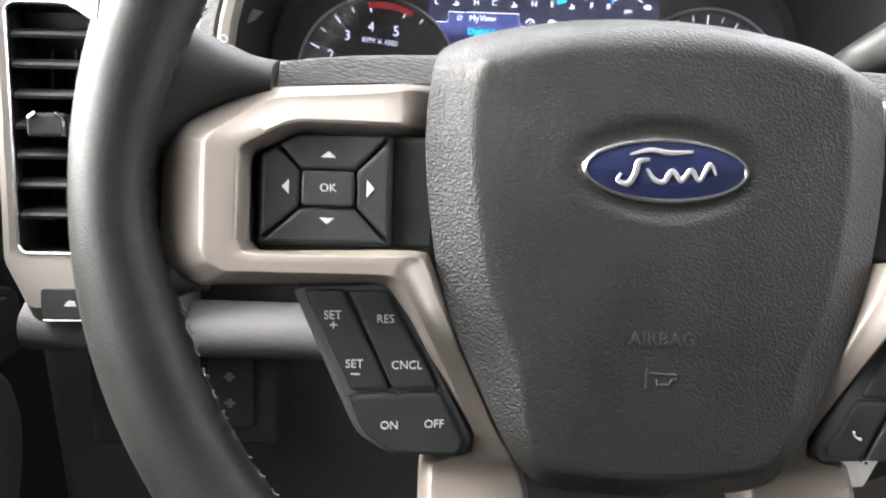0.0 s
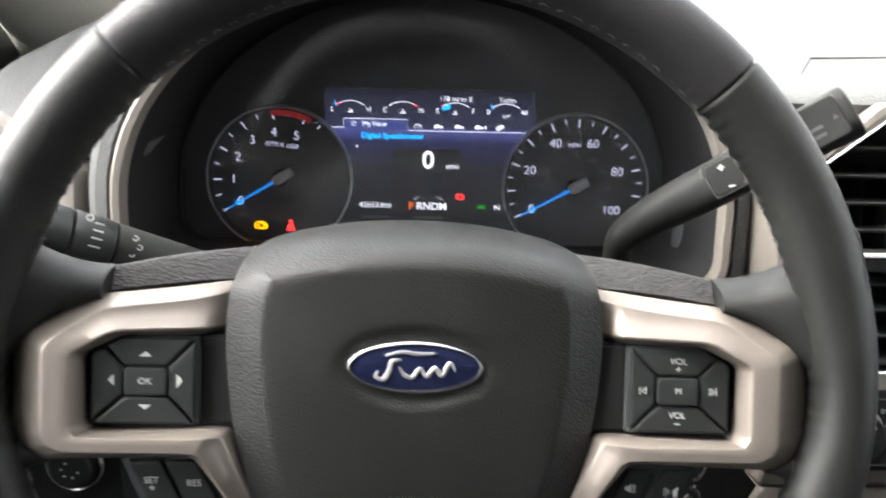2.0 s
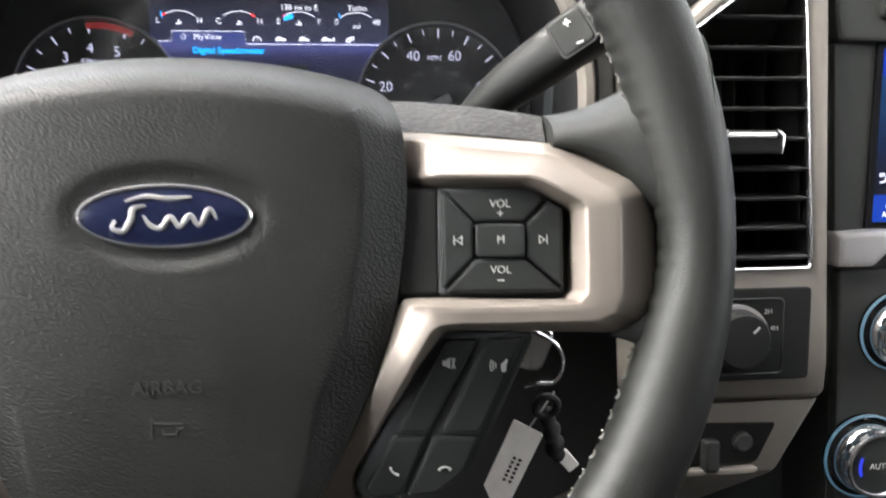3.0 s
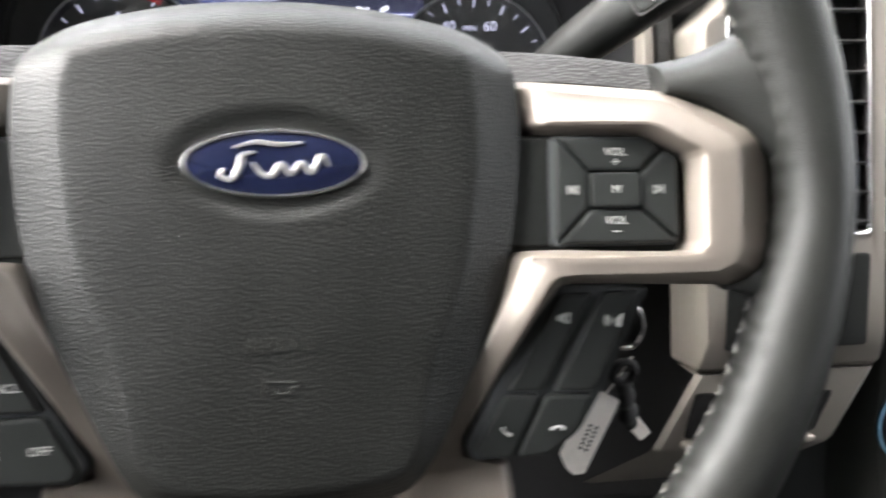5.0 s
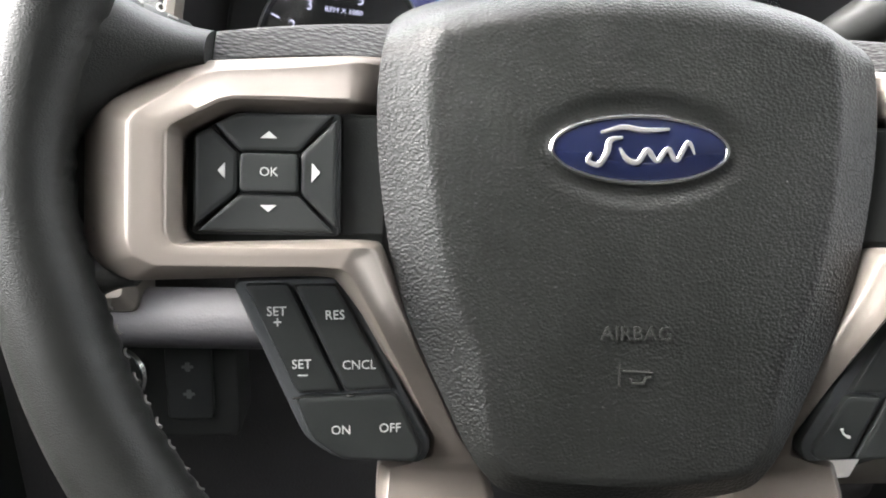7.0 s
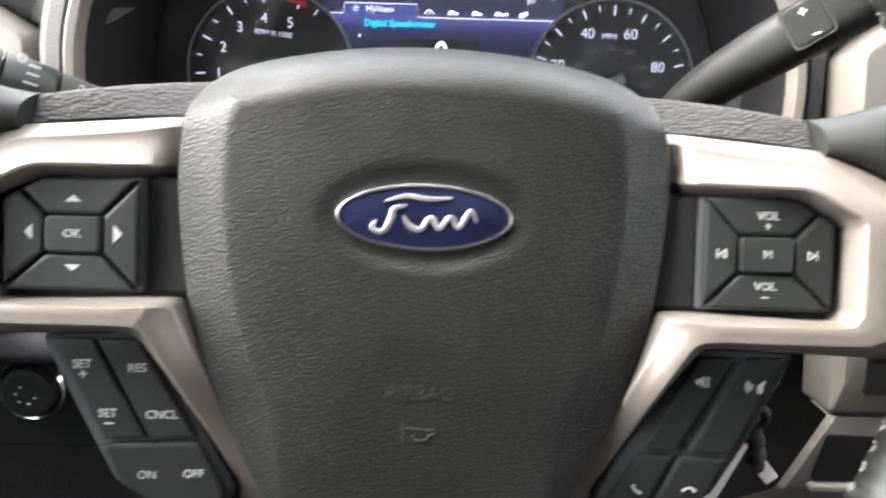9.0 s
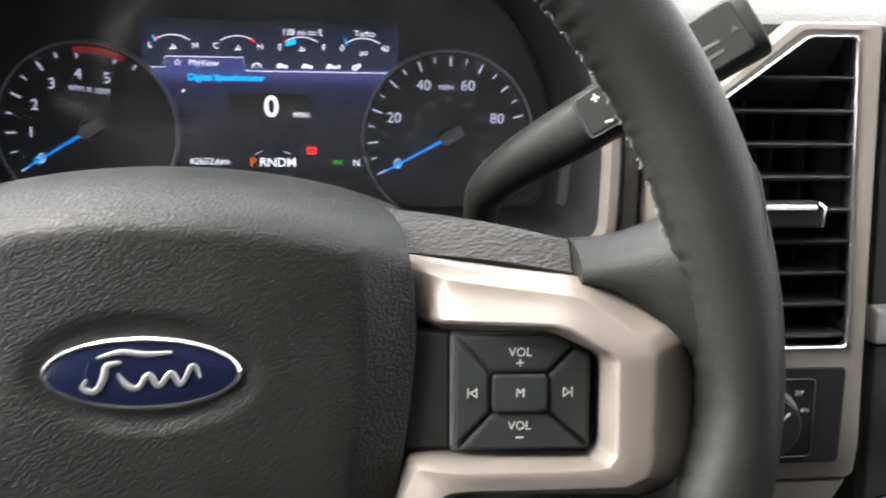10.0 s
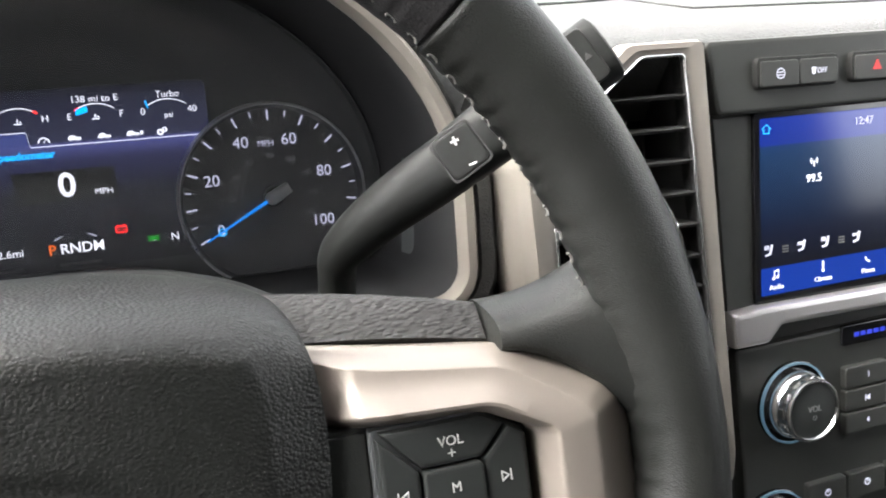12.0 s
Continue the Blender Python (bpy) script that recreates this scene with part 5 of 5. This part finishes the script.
def pill(u0, u1, v0, v1, split):
    base = part("button_frame", block(rect(u0, v0, u1, v1), 0, 0.0058, 0.004, 0.0015), SLAT, stack)
    keys, cuts = [], [u0 + 0.0016, *split, u1 - 0.0016]
    for a, b in zip(cuts, cuts[1:]):
        keys.append(part("button", block(rect(a + 0.0003, v0 + 0.0012, b - 0.0003, v1 - 0.0022), 0.004, 0.0066, 0.002, 0.0006), STACK, base))
    return keys


keys = pill(-0.0145, 0.0440, 0.0590, 0.0765, [0.0145])
part("legend", merge(arc(0.0024, 0.0030, 0, 360, 0.0002), bars([(-0.0016, -0.0012, 0.0016, -0.0006), (-0.0016, 0.0004, 0.0016, 0.0010)])), DIAL_WHITE, keys[0], at=pose(0.0010, 0.0672, 0.0068))
part("legend", bars([(-0.0012, -0.0020, 0.0010, 0.0020), (-0.0018, 0.0006, 0.0020, 0.0014)]), DIAL_WHITE, keys[1], at=pose(0.0245, 0.0675, 0.0068))
write("OFF", 0.0042, 0.0305, 0.0672, 0.0068, DIAL_WHITE, keys[1])
keys = pill(0.0532, 0.1100, 0.0590, 0.0765, [0.0830])
part("legend", loft([up(p, h) for p, h in ((ccw([(0.0680, 0.0655), (0.0750, 0.0655), (0.0715, 0.0715)]), 0.0066), (ccw([(0.0680, 0.0655), (0.0750, 0.0655), (0.0715, 0.0715)]), 0.0069))], True, True), DIM_RED, keys[0], "red hazard triangle")

# touchscreen contents
Z = -0.0005
part("home_icon", merge(bars([(-0.0022, -0.0024, 0.0022, -0.0018), (-0.0022, -0.0024, -0.0017, 0.0006), (0.0017, -0.0024, 0.0022, 0.0006)]), tube([(-0.0032, 0.0003, 0), (0, 0.0028, 0), (0.0032, 0.0003, 0)], 0.0003, 5)), LIT_CYAN, screen, at=pose(-0.0030, 0.0364, Z))
write("12:47", 0.0066, 0.0692, 0.0360, Z, DIAL_WHITE, screen)
write("99.5", 0.0068, 0.0315, 0.0056, Z, LIT_WHITE, screen)
part("antenna_icon", merge(bars([(-0.0003, -0.0026, 0.0003, 0.0008)]), *[moved(arc(r, r + 0.0004, a - 40, a + 40, 0.0002), 0, 0.0008) for r in (0.0014, 0.0024) for a in (0, 180)]), LIT_WHITE, screen, at=pose(0.0315, 0.0150, Z))
for u, hot in ((-0.0020, 0), (0.0221, 1), (0.0400, 0), (0.0642, 1)):
    part("seat_icon", merge(tube([(0.0022, 0.0034, 0), (0.0008, -0.0020, 0), (-0.0024, -0.0026, 0)], 0.0007, 6), bars([(-0.0030 + 0.0012 * k, 0.0006, -0.0024 + 0.0012 * k, 0.0032 - 0.0006 * hot) for k in range(3)])), DIAL_WHITE, screen, at=pose(u, -0.0334, Z))
for u in (0.0100, 0.0525):
    part("level_icon", bars([(-0.0022, -0.0022 + 0.0016 * k, 0.0022, -0.0014 + 0.0016 * k) for k in range(3)]), DIM, screen, at=pose(u, -0.0334, Z))
part("note_icon", merge(bars([(-0.0014, -0.0020, -0.0010, 0.0024), (0.0014, -0.0014, 0.0018, 0.0030), [(-0.0014, 0.0018), (0.0018, 0.0024), (0.0018, 0.0032), (-0.0014, 0.0026)]]), moved(arc(0, 0.0009, 0, 360, 0.0002), -0.0019, -0.0020), moved(arc(0, 0.0009, 0, 360, 0.0002), 0.0009, -0.0014)), LIT_WHITE, screen, at=pose(0.0032, -0.0482, Z))
part("thermometer_icon", merge(bars([(-0.0004, -0.0018, 0.0004, 0.0034)]), moved(arc(0, 0.0010, 0, 360, 0.0002), 0, -0.0024)), LIT_WHITE, screen, at=pose(0.0383, -0.0480, Z))
part("phone_icon", moved(handset(0, 0), 0, 0, -0.0012), LIT_WHITE, screen, at=pose(0.0734, -0.0480, Z))
write("Audio", 0.0042, 0.0035, -0.0555, Z, LIT_WHITE, screen)
write("Climate", 0.0042, 0.0385, -0.0555, Z, LIT_WHITE, screen)
write("Phone", 0.0042, 0.0738, -0.0555, Z, LIT_WHITE, screen)


def rotary(u, v, r, name, label):
    k = part(name, lathe([(r, 0.0), (r, 0.0016), (r - 0.0012, 0.0026), (r - 0.0030, 0.0026)], 64), GLOSS, stack, label, at=pose(u, v, 0))
    part("lit_ring", lathe([(r - 0.0004, 0.0016), (r - 0.0004, 0.0034), (r - 0.0016, 0.0034), (r - 0.0016, 0.0016)], 64, False, False), ICE, k, "pale blue lit ring")
    part("skirt", lathe([(r * 0.80, 0.002), (r * 0.82, 0.006), (r * 0.78, 0.009), (r * 0.74, 0.0105)], 64, False, False), CHROME, k)
    part("grip", lathe([(r * 0.73, 0.009), (r * 0.735, 0.0160)], 64, False, False), SATIN_CHROME, k)
    for j in range(12):
        part("grip_pad", block(rect(-0.0030, 0.0105, 0.0030, 0.0152), 0, 0.0011, 0.0006, 0.0004, 2), SATIN_CHROME, k, at=pose(0, 0, 0, 0, 0, 30 * j) @ pose(r * 0.733, 0, 0) @ pose(0, 0, 0, 90, 0, 90))
    part("rim", lathe([(r * 0.735, 0.0155), (r * 0.75, 0.0172), (r * 0.73, 0.0188), (r * 0.68, 0.0190), (r * 0.655, 0.0178)], 64, False, False), CHROME, k, "bright chrome rim")
    part("cap", lathe([(r * 0.66, 0.0176), (r * 0.40, 0.0184), (0.002, 0.0187)], 64), BUTTON, k)
    return k


k = rotary(0.0132, -0.1278, 0.0255, "volume_knob", "chrome ringed volume knob")
write("VOL", 0.0052, 0, 0.0012, 0.0189, FAINT, k)
part("power_mark", arc(0.0010, 0.0015, 120, 420, 0.0191), FAINT, k, at=pose(0, -0.0040, 0))
k = rotary(-0.0030, -0.2080, 0.0275, "temperature_knob", "chrome ringed climate knob")
write("AUTO", 0.0052, 0, 0, 0.0189, WHITE, k)
part("cool_mark", arc(0.0125, 0.0145, 155, 205, 0.0191), DEEP_BLUE, k, "blue cool mark")
part("warm_mark", arc(0.0125, 0.0145, -25, 25, 0.0191), LIT_RED, k, "red warm mark")

part("disc_slot", block(rect(0.0512, -0.1000, 0.160, -0.0875), -0.002, 0.0012, 0.003, 0.0006), GLOSS, stack)
part("slot_text", bars([(0.0610 + 0.0052 * j, -0.0952, 0.0650 + 0.0052 * j, -0.0925) for j in range(12)], 0.0013), DEEP_BLUE, stack, "unreadable small print")
for row, body in enumerate(("1", "", "4")):
    for c in range(3):
        u, v = 0.0515 + 0.0355 * c, -0.1200 - 0.0148 * row
        b = part("preset_button", block(rect(u, v - 0.0068, u + 0.0345, v + 0.0072), -0.002, 0.0045, 0.0022, 0.0012), STACK, stack)
        if c == 0 and body:
            write(body, 0.0052, 0.0695, v + 0.0004, 0.0047, DIAL_WHITE, b)
        elif c == 0:
            part("legend", bars([(0.0672, v - 0.0018, 0.0678, v + 0.0022), [(0.0680, v + 0.0002), (0.0708, v - 0.0018), (0.0708, v + 0.0022)]], 0.0046), DIAL_WHITE, b)
for c in range(3):
    u = 0.0225 + 0.0320 * c
    b = part("climate_button", block(rect(u, -0.2000, u + 0.0300, -0.1825), -0.002, 0.0045, 0.0022, 0.0012), STACK, stack)
    part("legend", merge(moved(arc(0.0018, 0.0023, 0, 360, 0.0047), u + 0.015, -0.1905), bars([(u + 0.0147, -0.1905, u + 0.0153, -0.1882)], 0.0046)), DIAL_WHITE, b)

# ---- keys in the ignition ----
lock = thing("ignition_lock", pose(0.006, 0.025, -0.014), "black ignition lock on the column", "ignition lock")
part("barrel", tube([(0.105, 0.43, 0.672), (0.120, 0.405, 0.668), (0.124, 0.398, 0.667)], [0.017, 0.017, 0.014], 24), DARK, lock)
keyset = thing("key_bunch", Matrix(), "silver key with ring and dark fob hanging down", "keys")
part("key_blade", block([(-0.009, -0.013), (0.008, -0.011), (0.009, 0.012), (-0.006, 0.014)], -0.001, 0.001, 0.006, 0.0006), SATIN_CHROME, keyset, at=pose(0.1540, 0.380, 0.662, 80, 10, -25))
ring_pts = spline([(0.1500, 0.378, 0.674), (0.1560, 0.372, 0.6735), (0.1630, 0.370, 0.6690), (0.1672, 0.370, 0.6600), (0.1665, 0.370, 0.6520), (0.1630, 0.370, 0.6475), (0.1560, 0.371, 0.6470), (0.1500, 0.372, 0.6448)], 6, False)
part("ring", tube(ring_pts, 0.0011, 8), CHROME, keyset, "bent silver wire ring")
part("fob", merge(tube(spline([(0.1612, 0.372, 0.6300), (0.1650, 0.374, 0.6200), (0.1676, 0.376, 0.6110), (0.1705, 0.378, 0.6020), (0.1740, 0.380, 0.5950)], 4, False), [0.003, 0.005, 0.0052, 0.0045, 0.0042, 0.0055, 0.006, 0.0055, 0.0042, 0.0048, 0.0062, 0.0064, 0.0055, 0.0046, 0.0044, 0.004, 0.003], 14, 0.7)), RUBBER, keyset, "black rubber fob")
part("fob_eye", tube([(0.1612 + 0.0056 * math.cos(q), 0.371, 0.6335 + 0.0056 * math.sin(q)) for q in (2 * math.pi * j / 20 for j in range(21))], 0.0021, 8), RUBBER, keyset)
part("fob_clip", block(rect(-0.0036, -0.0060, 0.0036, 0.0060), -0.0008, 0.0008, 0.001, 0.0004), PAPER, keyset, at=pose(0.1782, 0.381, 0.5920, 80, 0, 0) @ pose(0, 0, 0, 0, 0, 40))
tag = thing("key_tag", pose(0.1445, 0.366, 0.6032, 74, 0, 0) @ pose(0, 0, 0, 0, 0, -25), "worn white card key tag with dark print", "key tag")
part("card", block([(-0.0086, 0.0218), (0.0086, 0.0205), (0.0080, -0.0195), (0.0030, -0.0222), (-0.0020, -0.0205), (-0.0082, -0.0150)], -0.0005, 0.0005, 0.0012, 0.0002), PAPER, tag)
part("print", bars([(0.0024, -0.009 + 0.0024 * k, 0.0040, -0.0075 + 0.0024 * k) for k in range(6)] + [(-0.0008, -0.009 + 0.0024 * k, 0.0008, -0.0075 + 0.0024 * k) for k in range(6)], 0.0006), INK, tag, "dark unreadable print")
part("string", tube(spline([(0.0000, 0.0205, 0.001), (0.0015, 0.0310, 0.002), (0.0032, 0.0430, 0.003)], 5, False), 0.0005, 6), PAPER, tag)

# ---- knee panel controls ----
lamp_switch = thing("headlamp_switch", tilted(-0.2425, 0.500, 0.5500, 10), "round black headlamp switch with chrome ring", "rotary switch")
part("panel", block(rect(-0.045, -0.045, 0.075, 0.035), -0.05, -0.004, 0.006, 0.003), DARK, lamp_switch)
part("ring", lathe([(0.0215, -0.004), (0.0215, 0.003), (0.0200, 0.005), (0.0180, 0.004), (0.0175, -0.002)], 48, False, False), CHROME, lamp_switch, "chrome ring")
part("knob", lathe([(0.0172, -0.002), (0.0160, 0.010), (0.0140, 0.012), (0.002, 0.012)], 48), BUTTON, lamp_switch)
for k in range(5):
    part("legend", bars([(-0.0010, -0.0007, 0.0010, 0.0007)], 0.0122), WHITE, lamp_switch, at=pose(0.006 * math.cos(2 + k), 0.006 * math.sin(2 + k), 0))
part("dimmer_button", block(rect(0.032, -0.030, 0.060, 0.024), -0.004, 0.0, 0.003, 0.001), BUTTON, lamp_switch)
for k in range(2):
    part("legend", bars([(0.042, 0.004 - 0.018 * k, 0.049, 0.006 - 0.018 * k), (0.044, 0.002 - 0.018 * k, 0.047, 0.008 - 0.018 * k)], 0.0003), DIM, lamp_switch)

# ---- tray and seams on the dash top ----
tray = thing("dash_top_ledge", pose(0, 0, 0.800), "raised grey ledge beside the gauge hood", "dash ledge")
shape = [(-0.226, 0.546), (-0.250, 0.609), (-0.262, 0.738), (-0.268, 0.860), (-0.272, 1.02), (-0.180, 1.02), (-0.180, 0.540)]
part("ledge", block(shape, -0.03, 0.0180, 0.02, 0.007), DASH, tray)
part("ledge_groove", block(inset(ccw(shape), 0.0150), 0.010, 0.0184, 0.02, 0.0008), INK, tray)
part("ledge_panel", block(inset(ccw(shape), 0.0165), 0.010, 0.0200, 0.02, 0.003), DASH, tray)
# Added flat sheet: paints the green reflection seen on the ledge.
solid("green_reflection_patch", block([(-0.233, 0.672), (-0.203, 0.668), (-0.200, 0.776), (-0.243, 0.748)], 0, 0.002, 0.004, 0.001), GREEN, pose(0, 0, 0.8202), "bright green flat sheet in place of a reflection on the dash ledge", "mat")
part("panel_gap", tube([(0.262, 0.560, 0.8345), (0.285, 0.600, 0.8375), (0.355, 0.610, 0.8375), (0.385, 0.575, 0.8360), (0.60, 0.575, 0.8360)], 0.0009, 6), INK, dash)
